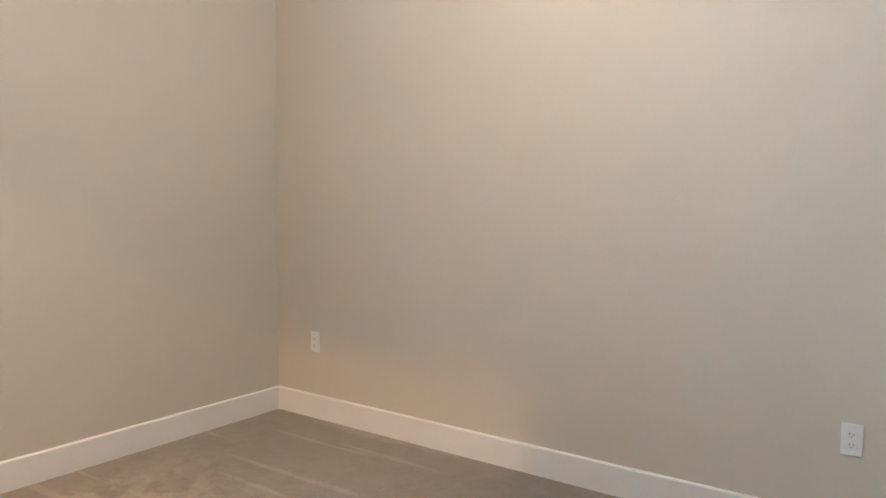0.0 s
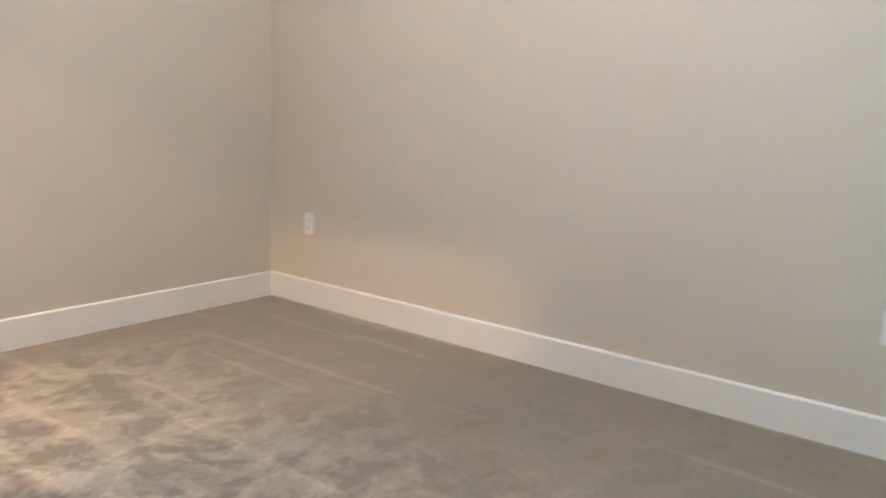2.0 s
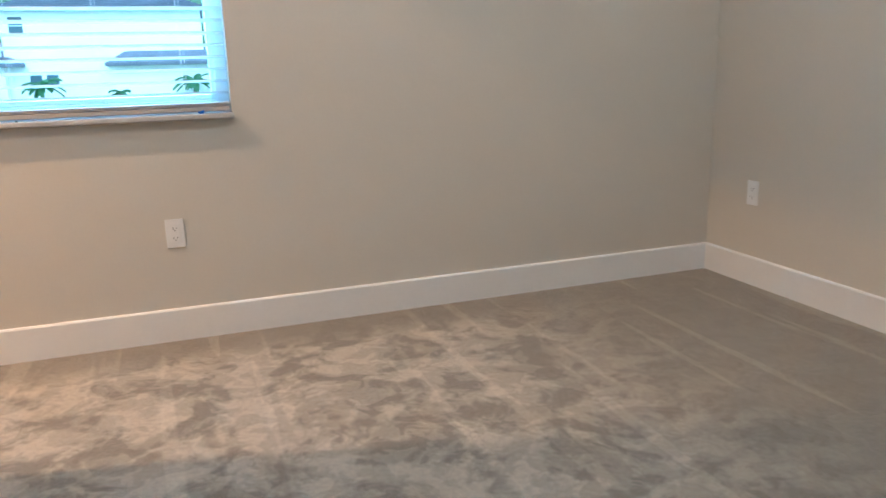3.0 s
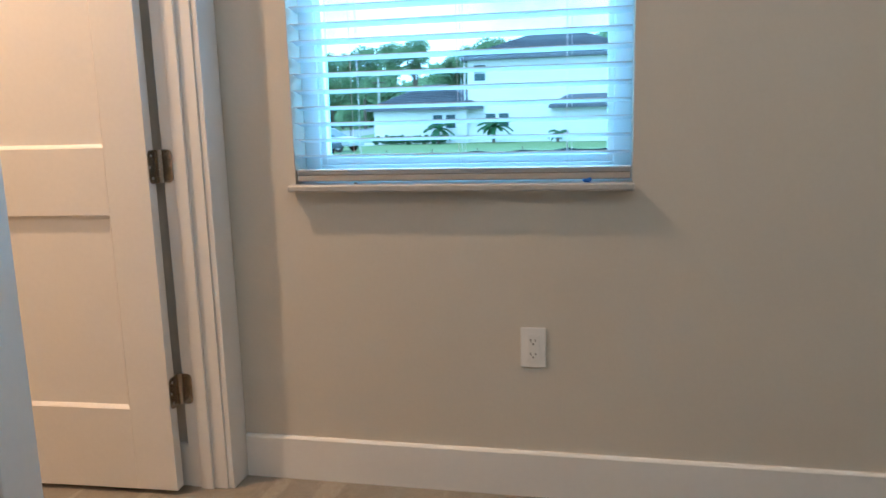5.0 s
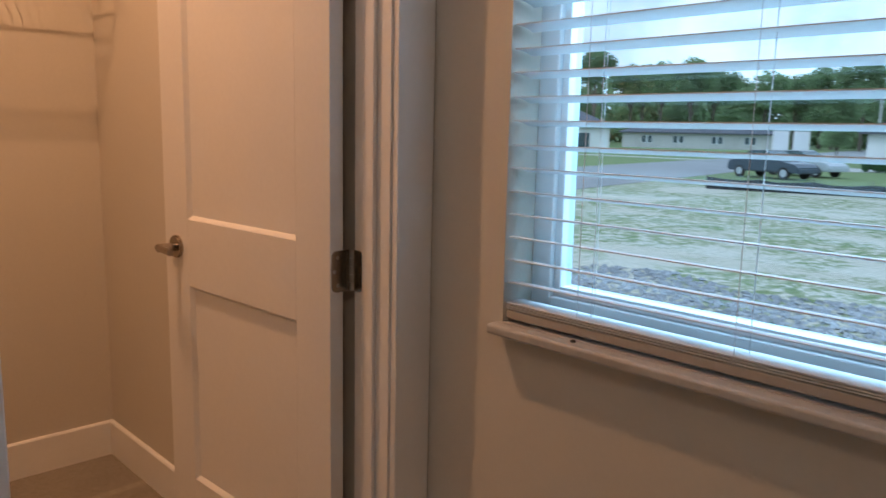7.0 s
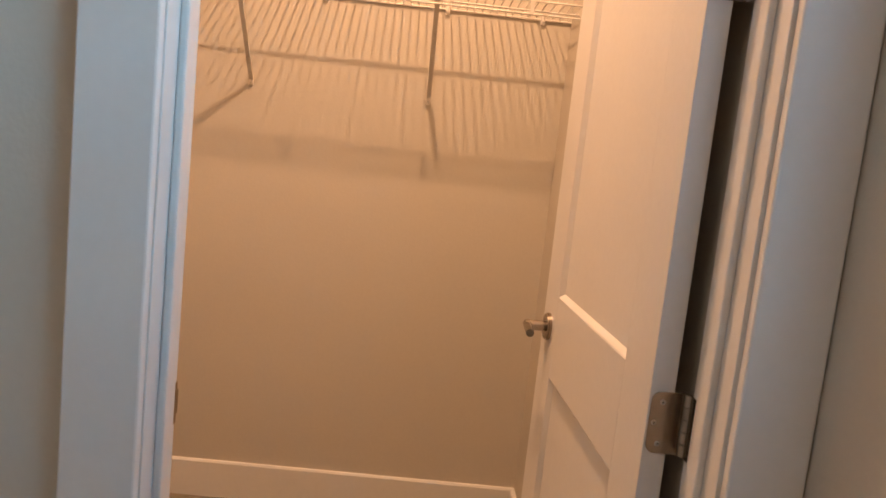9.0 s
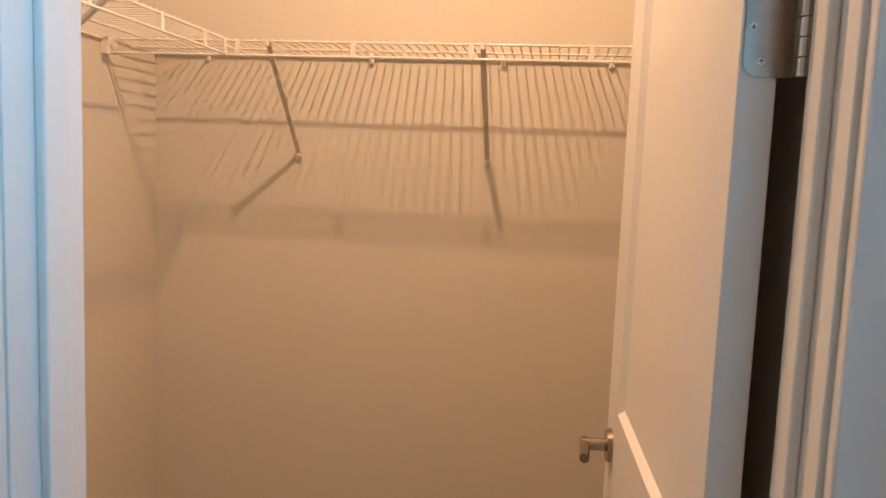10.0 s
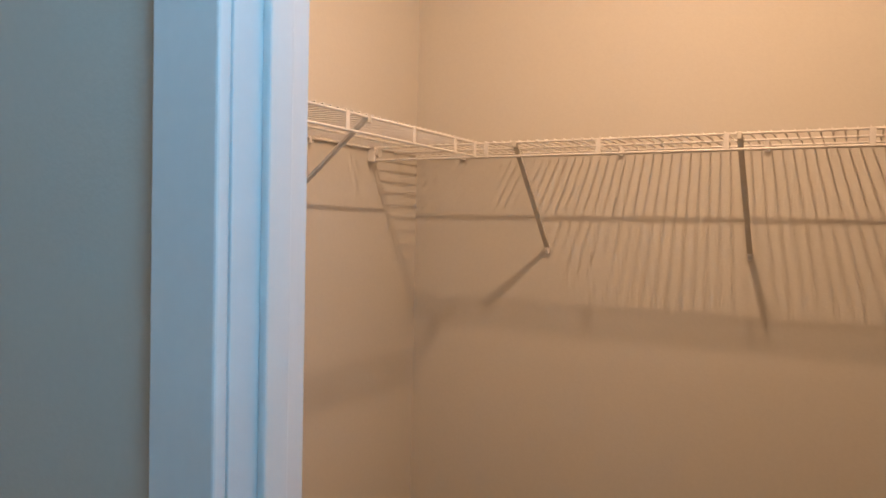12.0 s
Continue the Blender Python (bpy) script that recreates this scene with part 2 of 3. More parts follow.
M_CONCRETE = material("concrete", (0.55, 0.54, 0.51), 0.9, vary=0.1, scale=0.5, fine=0.06, fine_scale=8)
M_RUBBLE = material("broken_stone", (0.34, 0.36, 0.38), 0.85, vary=0.2, scale=0.8, fine=0.3, fine_scale=7)
M_STUCCO = material("white_stucco", (0.82, 0.82, 0.80), 0.9, vary=0.03, scale=0.6, fine=0.03, fine_scale=12)
M_ROOF = material("grey_roof_tile", (0.115, 0.12, 0.14), 0.8, vary=0.15, scale=0.8, fine=0.15, fine_scale=9)
M_ROOF2 = material("brown_roof_tile", (0.17, 0.115, 0.085), 0.8, vary=0.15, scale=0.8, fine=0.15, fine_scale=9)
M_PANE = material("dark_window_pane", (0.05, 0.09, 0.10), 0.12, vary=0.1, scale=0.7)
M_LEAF = material("tree_foliage", (0.25, 0.34, 0.19), 0.8, vary=0.35, scale=0.35, fine=0.3, fine_scale=2.5, random_tint=0.25)
M_PALM = material("palm_foliage", (0.055, 0.13, 0.05), 0.6, vary=0.25, scale=2.0, random_tint=0.2)
leafy(M_LEAF, (0.36, 0.50, 0.26), 0.5)
leafy(M_PALM, (0.10, 0.24, 0.08), 0.4)
M_BARK = material("bark", (0.16, 0.13, 0.10), 0.95, vary=0.2, scale=2.0, fine=0.2, fine_scale=12)
M_FENCE = material("black_silt_cloth", (0.022, 0.024, 0.026), 0.85, vary=0.25, scale=1.5)
M_CAR = material("dark_blue_car_paint", (0.06, 0.085, 0.11), 0.25, vary=0.05, scale=1)
M_CAR2 = material("silver_car_paint", (0.48, 0.52, 0.55), 0.3, vary=0.05, scale=1)
M_TYRE = material("tyre_rubber", (0.025, 0.025, 0.025), 0.9, vary=0.1, scale=5)


# ---- mesh helpers ----
def box(bm, x0, x1, y0, y1, z0, z1, bevel=0.0, segments=2):
    vs = bmesh.ops.create_cube(bm, size=1.0)["verts"]
    for v in vs:
        v.co = Vector((x0 + (v.co.x + 0.5) * (x1 - x0), y0 + (v.co.y + 0.5) * (y1 - y0), z0 + (v.co.z + 0.5) * (z1 - z0)))
    if bevel:
        edges = list({e for v in vs for e in v.link_edges})
        bmesh.ops.bevel(bm, geom=edges, offset=bevel, segments=segments, profile=0.5, affect="EDGES")
    return bm


def rod(bm, a, b, r, n=8, r2=None):
    a, b = Vector(a), Vector(b)
    d = b - a
    m = Matrix.Translation((a + b) / 2) @ d.to_track_quat("Z", "Y").to_matrix().to_4x4()
    bmesh.ops.create_cone(bm, cap_ends=True, segments=n, radius1=r, radius2=r if r2 is None else r2, depth=d.length, matrix=m)
    return bm


def prism(bm, outline, y0, y1):
    """An outline of (x, z) corners drawn out from y0 to y1."""
    a = [bm.verts.new((x, y0, z)) for x, z in outline]
    c = [bm.verts.new((x, y1, z)) for x, z in outline]
    n = len(outline)
    bm.faces.new(a)
    bm.faces.new(list(reversed(c)))
    for i in range(n):
        bm.faces.new((a[i], c[i], c[(i + 1) % n], a[(i + 1) % n]))
    bmesh.ops.recalc_face_normals(bm, faces=bm.faces)
    return bm


def mesh_of(name, bm, mat, smooth=False):
    me = bpy.data.meshes.new(name)
    bm.to_mesh(me)
    bm.free()
    me.materials.append(mat)
    if smooth:
        for p in me.polygons:
            p.use_smooth = True
    return me


def part(name, bm, mat, parent, label="", smooth=False, m=None):
    ob = new(name, bm if isinstance(bm, bpy.types.Mesh) else mesh_of(name, bm, mat, smooth))
    ob.parent = parent
    if m is not None:
        ob.matrix_basis = m
    if label:
        tagged(ob, label)
    return ob


def structure(name, bm, mat, label, category="wall"):
    return tagged(new(name, mesh_of(name, bm, mat)), label, category, kind="structure")


def thing(name, m, label, category, group="", kind=""):
    ob = new(name)
    ob.empty_display_size = 0.1
    ob.matrix_basis = m
    return tagged(ob, label, category, group, kind)


B = bmesh.new

# ---- floor, ceiling, walls ----
structure("floor", box(B(), CBX - 0.05, W + 0.05, SOUTH - 0.05, 0.05, -0.03, 0.0), M_CARPET, "taupe plush carpet with vacuum streaks and footprints", "floor")
structure("ceiling", box(B(), CBX - 0.12, W + 0.12, SOUTH - 0.12, 0.2, CEIL, CEIL + 0.12), M_CEIL, "plain white painted ceiling", "ceiling")
bm = B()
box(bm, CBX - 0.12, WX0, 0, 0.2, GZ, CEIL)
box(bm, WX1, W + 0.12, 0, 0.2, GZ, CEIL)
box(bm, WX0, WX1, 0, 0.2, GZ, WZ0 - 0.022)
box(bm, WX0, WX1, 0, 0.2, WZ1, CEIL)
structure("wall_north", bm, M_WALL, "greige painted wall with the window")
structure("wall_east", box(B(), W, W + 0.12, SOUTH, 0, -0.03, CEIL), M_WALL, "long greige painted wall")
structure("wall_south", box(B(), CBX - 0.12, W + 0.12, SOUTH - 0.12, SOUTH, -0.03, CEIL), M_WALL, "plain greige painted wall")
bm = B()
box(bm, -WT, 0, DY0 + 0.018, 0, -0.03, CEIL)
box(bm, -WT, 0, SOUTH, DY1 - 0.018, -0.03, CEIL)
box(bm, -WT, 0, DY1 - 0.018, DY0 + 0.018, DZ + 0.018, CEIL)
structure("wall_west", bm, M_WALL, "greige painted wall with the closet doorway")
structure("wall_closet_west", box(B(), CBX - 0.12, CBX, SOUTH, 0, -0.03, CEIL), M_WALL, "greige back wall of the closet")
structure("wall_closet_south", box(B(), CBX, -WT, CSY - 0.12, CSY, -0.03, CEIL), M_WALL, "greige side wall of the closet")
structure("wall_closet_north", box(B(), CBX, -WT, CNY, 0, -0.03, CEIL), M_WALL, "greige side wall of the closet behind the door")


# ---- baseboards ----
def baseboard(name, a, b, inward):
    """A board from a to b (x, y) along a wall; inward: the unit way into the room."""
    a, b, n = Vector((*a, 0)), Vector((*b, 0)), Vector((*inward, 0))
    t = 0.014
    bm = B()
    prof = [(0.0, 0.0), (t, 0.0), (t, HB - 0.006), (t - 0.004, HB - 0.001), (t - 0.007, HB), (0.0, HB)]
    rows = [[bm.verts.new(p + n * u + Vector((0, 0, v))) for u, v in prof] for p in (a, b)]
    k = len(prof)
    bm.faces.new(rows[0])
    bm.faces.new(list(reversed(rows[1])))
    for i in range(k):
        bm.faces.new((rows[0][i], rows[1][i], rows[1][(i + 1) % k], rows[0][(i + 1) % k]))
    bmesh.ops.recalc_face_normals(bm, faces=bm.faces)
    return structure(name, bm, M_TRIM, "white painted baseboard with an eased top", "baseboard")


baseboard("baseboard_north", (0.020, 0), (W, 0), (0, -1))
baseboard("baseboard_east", (W, -0.014), (W, SOUTH), (-1, 0))
baseboard("baseboard_west", (0, DY1 - 0.0965), (0, SOUTH), (1, 0))
baseboard("baseboard_south", (0.014, SOUTH), (W - 0.014, SOUTH), (0, 1))
baseboard("baseboard_closet_west", (CBX, CSY), (CBX, CNY), (1, 0))
baseboard("baseboard_closet_north", (CBX + 0.014, CNY), (-WT, CNY), (0, -1))
baseboard("baseboard_closet_south", (CBX + 0.014, CSY), (-WT, CSY), (0, 1))

# ---- closet door frame: jambs, stops, casings ----
frame_1 = thing("door_frame", pose(0, 0, 0), "white painted closet door frame with flat casing", "door frame", kind="structure")
part("jamb", box(B(), -WT, 0, DY0, DY0 + 0.018, 0, DZ + 0.018, 0.0012), M_TRIM, frame_1)
part("jamb", box(B(), -WT, 0, DY1 - 0.018, DY1, 0, DZ + 0.018, 0.0012), M_TRIM, frame_1)
part("head_jamb", box(B(), -WT, 0, DY1, DY0, DZ, DZ + 0.018, 0.0012), M_TRIM, frame_1)
for y0, y1 in ((DY0 - 0.011, DY0), (DY1, DY1 + 0.011)):
    part("door_stop", box(B(), -0.078, -0.040, y0, y1, 0, DZ, 0.003), M_TRIM, frame_1)
part("door_stop", box(B(), -0.078, -0.040, DY1 + 0.011, DY0 - 0.011, DZ - 0.011, DZ, 0.003), M_TRIM, frame_1)
part("casing", box(B(), 0, 0.018, DY0 + 0.005, -0.002, 0, DZ + 0.005, 0.003), M_TRIM, frame_1)
part("casing", box(B(), 0, 0.018, DY1 - 0.0945, DY1 - 0.002, 0, DZ + 0.005, 0.003), M_TRIM, frame_1)
part("head_casing", box(B(), 0, 0.020, DY1 - 0.0945, -0.002, DZ + 0.005, DZ + 0.100, 0.003), M_TRIM, frame_1)

bm = B()
box(bm, -WT + 0.0005, -WT + 0.030, DY1 - 0.0005, DY1 + 0.0016, 0.866, 0.924, 0.0006)
box(bm, -WT - 0.005, -WT + 0.001, DY1 - 0.004, DY1 + 0.0016, 0.878, 0.912, 0.0006)
part("strike_plate", bm, M_NICKEL, frame_1, "satin nickel strike plate")

# ---- closet door, standing open into the closet ----
PIVOT = (-0.121, -0.1050)
door = thing("closet_door", pose(*PIVOT, 0.014, rz=2.55), "white two-panel shaker door standing open into the closet", "door")
DW, DH, DT0, DT1 = 0.735, 2.41, -0.055, -0.020   # width, height, room face, closet face
STH, STF = 0.122, 0.1275   # hinge and lock stiles
XH, XF = -0.006, -0.006 - DW
for x0, x1 in ((XH - STH, XH), (XF, XF + STF)):
    part("stile", box(B(), x0, x1, DT0, DT1, 0, DH, 0.0015), M_DOOR, door)
RAILS = ((0.0, 0.240), (0.788, 0.969), (DH - 0.115, DH))
for z0, z1 in RAILS:
    part("rail", box(B(), XF + STF, XH - STH, DT0, DT1, z0, z1, 0.0015), M_DOOR, door)
for z0, z1 in ((0.240, 0.788), (0.969, DH - 0.115)):
    part("panel", box(B(), XF + STF - 0.004, XH - STH + 0.004, DT0 + 0.011, DT1 - 0.011, z0 - 0.004, z1 + 0.004), M_DOOR, door)


def sticking(x0, x1, z0, z1, face, back, c=0.010):
    """A mitred bead that slopes from the door's face to the panel round one opening."""
    bm = B()
    corners = ((x0, z0, 1, 1), (x1, z0, -1, 1), (x1, z1, -1, -1), (x0, z1, 1, -1))
    rings = [[bm.verts.new((x + sx * 0.0008, face, z + sz * 0.0008)) for x, z, sx, sz in corners],
             [bm.verts.new((x + sx * c, back, z + sz * c)) for x, z, sx, sz in corners],
             [bm.verts.new((x, back, z)) for x, z, sx, sz in corners]]
    for a in range(3):
        p, q = rings[a], rings[(a + 1) % 3]
        for i in range(4):
            bm.faces.new((p[i], p[(i + 1) % 4], q[(i + 1) % 4], q[i]))
    bmesh.ops.recalc_face_normals(bm, faces=bm.faces)
    return bm


for z0, z1 in ((0.240, 0.788), (0.969, DH - 0.115)):
    part("sticking", sticking(XF + STF, XH - STH, z0, z1, DT0 + 0.0006, DT0 + 0.0108), M_DOOR, door)
    part("sticking", sticking(XF + STF, XH - STH, z0, z1, DT1 - 0.0006, DT1 - 0.0108), M_DOOR, door)


def hinge(z):
    """A radius-corner butt hinge: one leaf on the door's edge, one on the jamb, five knuckles, screws."""
    h, w = 0.089, 0.034
    bm = B()
    # door leaf lies on the hinge edge of the door, facing +x
    r = 0.013
    top = [(DT0 + 0.003 + r + r * math.cos(radians(180 - k * 18)), z + h / 2 - r + r * math.sin(radians(180 - k * 18))) for k in range(6)]
    low = [(DT0 + 0.003 + r + r * math.cos(radians(270 - k * 18)), z - h / 2 + r + r * math.sin(radians(270 - k * 18))) for k in range(6)]
    outline = top + [(0.0, z + h / 2), (0.0, z - h / 2)] + low
    a = [bm.verts.new((XH + 0.0005, y, zz)) for y, zz in outline]
    c = [bm.verts.new((XH + 0.0025, y, zz)) for y, zz in outline]
    n = len(outline)
    bm.faces.new(a)
    bm.faces.new(list(reversed(c)))
    for i in range(n):
        bm.faces.new((a[i], c[i], c[(i + 1) % n], a[(i + 1) % n]))
    bmesh.ops.recalc_face_normals(bm, faces=bm.faces)
    leaf = part("hinge", bm, M_NICKEL, door, "satin nickel radius-corner hinge")
    for k in range(5):
        z0 = z - h / 2 + k * h / 5
        part("knuckle", rod(B(), (0, 0, z0 + 0.0006), (0, 0, z0 + h / 5 - 0.0006), 0.0066, 14), M_KNUCKLE, leaf, smooth=False)
    for y, dz in ((-0.036, 0.030), (-0.045, 0.0), (-0.036, -0.030)):
        s = part("screw", rod(B(), (XH + 0.002, y, z + dz), (XH + 0.0036, y, z + dz), 0.0042, 14, 0.0032), M_SCREW, leaf)
    for y, dz in ((-0.036, 0.030), (-0.045, 0.0), (-0.036, -0.030)):
        bm = B()
        box(bm, XH + 0.0034, XH + 0.0039, y - 0.0024, y + 0.0024, z + dz - 0.0005, z + dz + 0.0005)
        box(bm, XH + 0.0034, XH + 0.0040, y - 0.0005, y + 0.0005, z + dz - 0.0024, z + dz + 0.0024)
        part("screw_slot", bm, M_DARK, leaf)
    # jamb leaf: in world axes beside the pivot, brought into the door's axes
    inv = door.matrix_basis.inverted()
    jy = DY0 - 0.0005
    bm = B()
    pts = [(-0.120, z + 0.014 + h / 2), (-0.120, z + 0.014 - h / 2)]
    pts += [(-0.086 - r + r * math.cos(radians(270 + k * 18)), z + 0.014 - h / 2 + r + r * math.sin(radians(270 + k * 18))) for k in range(6)]
    pts += [(-0.086 - r + r * math.cos(radians(k * 18)), z + 0.014 + h / 2 - r + r * math.sin(radians(k * 18))) for k in range(6)]
    a = [bm.verts.new(inv @ Vector((x, jy, zz))) for x, zz in pts]
    c = [bm.verts.new(inv @ Vector((x, jy - 0.002, zz))) for x, zz in pts]
    n = len(pts)
    bm.faces.new(a)
    bm.faces.new(list(reversed(c)))
    for i in range(n):
        bm.faces.new((a[i], c[i], c[(i + 1) % n], a[(i + 1) % n]))
    bmesh.ops.recalc_face_normals(bm, faces=bm.faces)
    part("jamb_leaf", bm, M_NICKEL, leaf)


for z in (0.285, 0.915, 1.534, 2.146):
    hinge(z)


def lever(side):
    """A round rose with a short straight lever; side -1: room face, +1: closet face."""
    y = DT0 if side < 0 else DT1
    kx, kz = XF + 0.069, 0.890
    bm = B()
    rod(bm, (kx, y, kz), (kx, y + side * 0.006, kz), 0.031, 32)
    rod(bm, (kx, y + side * 0.006, kz), (kx, y + side * 0.010, kz), 0.029, 32, 0.029)
    rose = part("rose", bm, M_NICKEL, door, "satin nickel lever handle")
    part("neck", rod(B(), (kx, y + side * 0.009, kz), (kx, y + side * (0.056 if side < 0 else 0.044), kz), 0.0115, 20), M_NICKEL, rose, smooth=False)
    part("lever", rod(B(), (kx - 0.012, y + side * (0.048 if side < 0 else 0.036), kz), (kx + 0.066, y + side * (0.055 if side < 0 else 0.042), kz - 0.004), 0.0105, 20, 0.0090), M_NICKEL, rose, smooth=False)


lever(-1)
lever(1)

# ---- window: frame, panes, sill ----
window_1 = thing("window_1", pose((WX0 + WX1) / 2, 0, WZ0), "white vinyl single-hung window with a marble sill", "window", kind="structure")
hw, FY = (WX1 - WX0) / 2, 0.082
HH = WZ1 - WZ0
for x0, x1 in ((-hw, -hw + 0.046), (hw - 0.046, hw)):
    part("window_frame", box(B(), x0, x1, FY, FY + 0.07, 0.0, HH, 0.003), M_VINYL, window_1)
part("window_frame", box(B(), -hw + 0.046, hw - 0.046, FY, FY + 0.07, 0.0, 0.046, 0.003), M_VINYL, window_1)
part("window_frame", box(B(), -hw + 0.046, hw - 0.046, FY, FY + 0.07, HH - 0.046, HH, 0.003), M_VINYL, window_1)
part("meeting_rail", box(B(), -hw + 0.046, hw - 0.046, FY + 0.005, FY + 0.06, 0.84, 0.885, 0.003), M_VINYL, window_1)
for x0, x1 in ((-hw + 0.046, -hw + 0.062), (hw - 0.062, hw - 0.046)):
    part("sash_stile", box(B(), x0, x1, FY + 0.012, FY + 0.05, 0.046, 0.84, 0.002), M_VINYL, window_1)
part("sash_rail", box(B(), -hw + 0.062, hw - 0.062, FY + 0.012, FY + 0.05, 0.046, 0.066, 0.002), M_VINYL, window_1)
for z0, z1 in ((0.062, 0.842), (0.883, HH - 0.044)):
    p = part("pane", box(B(), -hw + 0.044, hw - 0.044, FY + 0.03, FY + 0.034, z0, z1), M_GLASS, window_1)
    p.visible_shadow = False
bm = B()
box(bm, -hw - 0.010, hw + 0.005, -0.038, -0.0005, -0.020, 0.0, 0.006, 4)
box(bm, -hw + 0.0005, hw - 0.0005, -0.001, FY + 0.02, -0.0215, -0.0005)
part("window_sill", bm, M_SILL, window_1, "white cultured marble window sill")

# ---- horizontal blind ----
blind = thing("window_blind", pose((WX0 + WX1) / 2, 0.028, WZ0), "white two-inch slatted window blind with open slats", "blind")
bw = hw - 0.004
bm = B()
prof = [(-0.025, -0.0006), (-0.0125, 0.0012), (0.0, 0.0018), (0.0125, 0.0012), (0.025, -0.0006)]
up = [[bm.verts.new((x, y, z + 0.0009)) for y, z in prof] for x in (-bw, bw)]
dn = [[bm.verts.new((x, y, z - 0.0009)) for y, z in prof] for x in (-bw, bw)]
for rows in (up, dn):
    for i in range(4):
        bm.faces.new((rows[0][i], rows[1][i], rows[1][i + 1], rows[0][i + 1]))
for i in (0, 4):
    bm.faces.new((up[0][i], up[1][i], dn[1][i], dn[0][i]))
for e in (0, 1):
    bm.faces.new(up[e] + list(reversed(dn[e])))
bmesh.ops.recalc_face_normals(bm, faces=bm.faces)
slat_mesh = mesh_of("slat", bm, M_SLAT)
SLAT0, PITCH = 0.074, 0.0434
count = int((HH - 0.07 - SLAT0) / PITCH)
for i in range(count + 1):
    part("slat", slat_mesh, M_SLAT, blind, m=pose(random.uniform(-0.001, 0.001), 0, SLAT0 + i * PITCH, random.uniform(-10.6, -9.6), random.uniform(-0.12, 0.12), 0))
for i in range(3):
    part("slat", slat_mesh, M_SLAT, blind, m=pose(0, 0, 0.0275 + i * 0.0045, 0.5, 0, 0))
part("bottom_rail", box(B(), -bw, bw, -0.024, 0.026, 0.006, 0.024, 0.003), M_RAIL, blind)
part("headrail", box(B(), -bw, bw, -0.026, 0.028, HH - 0.052, HH - 0.002, 0.002), M_SLAT, blind)
for x in (-0.278, 0.009, 0.287):
    for y in (-0.0262, 0.0262):
        part("ladder_cord", rod(B(), (x, y, 0.03), (x, y, HH - 0.05), 0.0006, 6), M_CORD, blind)
    part("lift_cord", rod(B(), (x + 0.012, 0, 0.03), (x + 0.012, 0, HH - 0.05), 0.0006, 6), M_CORD, blind)

# scraps left on the sill
tape = thing("tape_scrap", pose(1.010, -0.018, WZ0), "crumpled scrap of blue masking tape on the sill", "tape")
bm = B()
bmesh.ops.create_icosphere(bm, subdivisions=2, radius=0.011)
for v in bm.verts:
    v.co = Vector((v.co.x * 1.15, v.co.y * 0.55, max(0.0, v.co.z * 0.55 + 0.005))) * (1 + 0.45 * noise.noise(v.co * 160))
    v.co.z = max(v.co.z, 0.0)
part("scrap", bm, M_TAPE, tape)
chip = thing("plug_button", pose(0.398, -0.014, WZ0), "small dark plastic plug lying on the sill", "plug")
part("button", rod(B(), (0, 0, 0), (0, 0, 0.004), 0.0055, 14, 0.0035), M_DARK, chip)


# ---- electrical outlets ----
def outlet(m):
    """A plate lies in its own x-z plane and looks along -y."""
    ob = thing("wall_outlet", m, "white duplex power outlet with a screwless plate", "outlet", "wall outlets")
    part("plate", box(B(), -0.034, 0.034, -0.0055, 0.0, -0.0555, 0.0555, 0.0025, 3), M_PLATE, ob)
    face = part("receptacle", box(B(), -0.0168, 0.0168, -0.0078, -0.004, -0.0335, 0.0335, 0.0012), M_PLATE, ob)
    for z in (0.0185, -0.0185):
        for x, h in ((-0.0063, 0.0042), (0.0063, 0.0034)):
            part("slot", box(B(), x - 0.0011, x + 0.0011, -0.0083, -0.0075, z + 0.002 - h, z + 0.002 + h), M_DARK, face)
        part("ground_hole", rod(B(), (0, -0.0083, z - 0.0075), (0, -0.0075, z - 0.0075), 0.0024, 10), M_DARK, face)
    return ob


first = outlet(pose(0.870, 0, 0.4255))
copy_thing(first, pose(W, -0.296, 0.420, 0, 0, -90))
copy_thing(first, pose(W, -2.876, 0.410, 0, 0, -90))


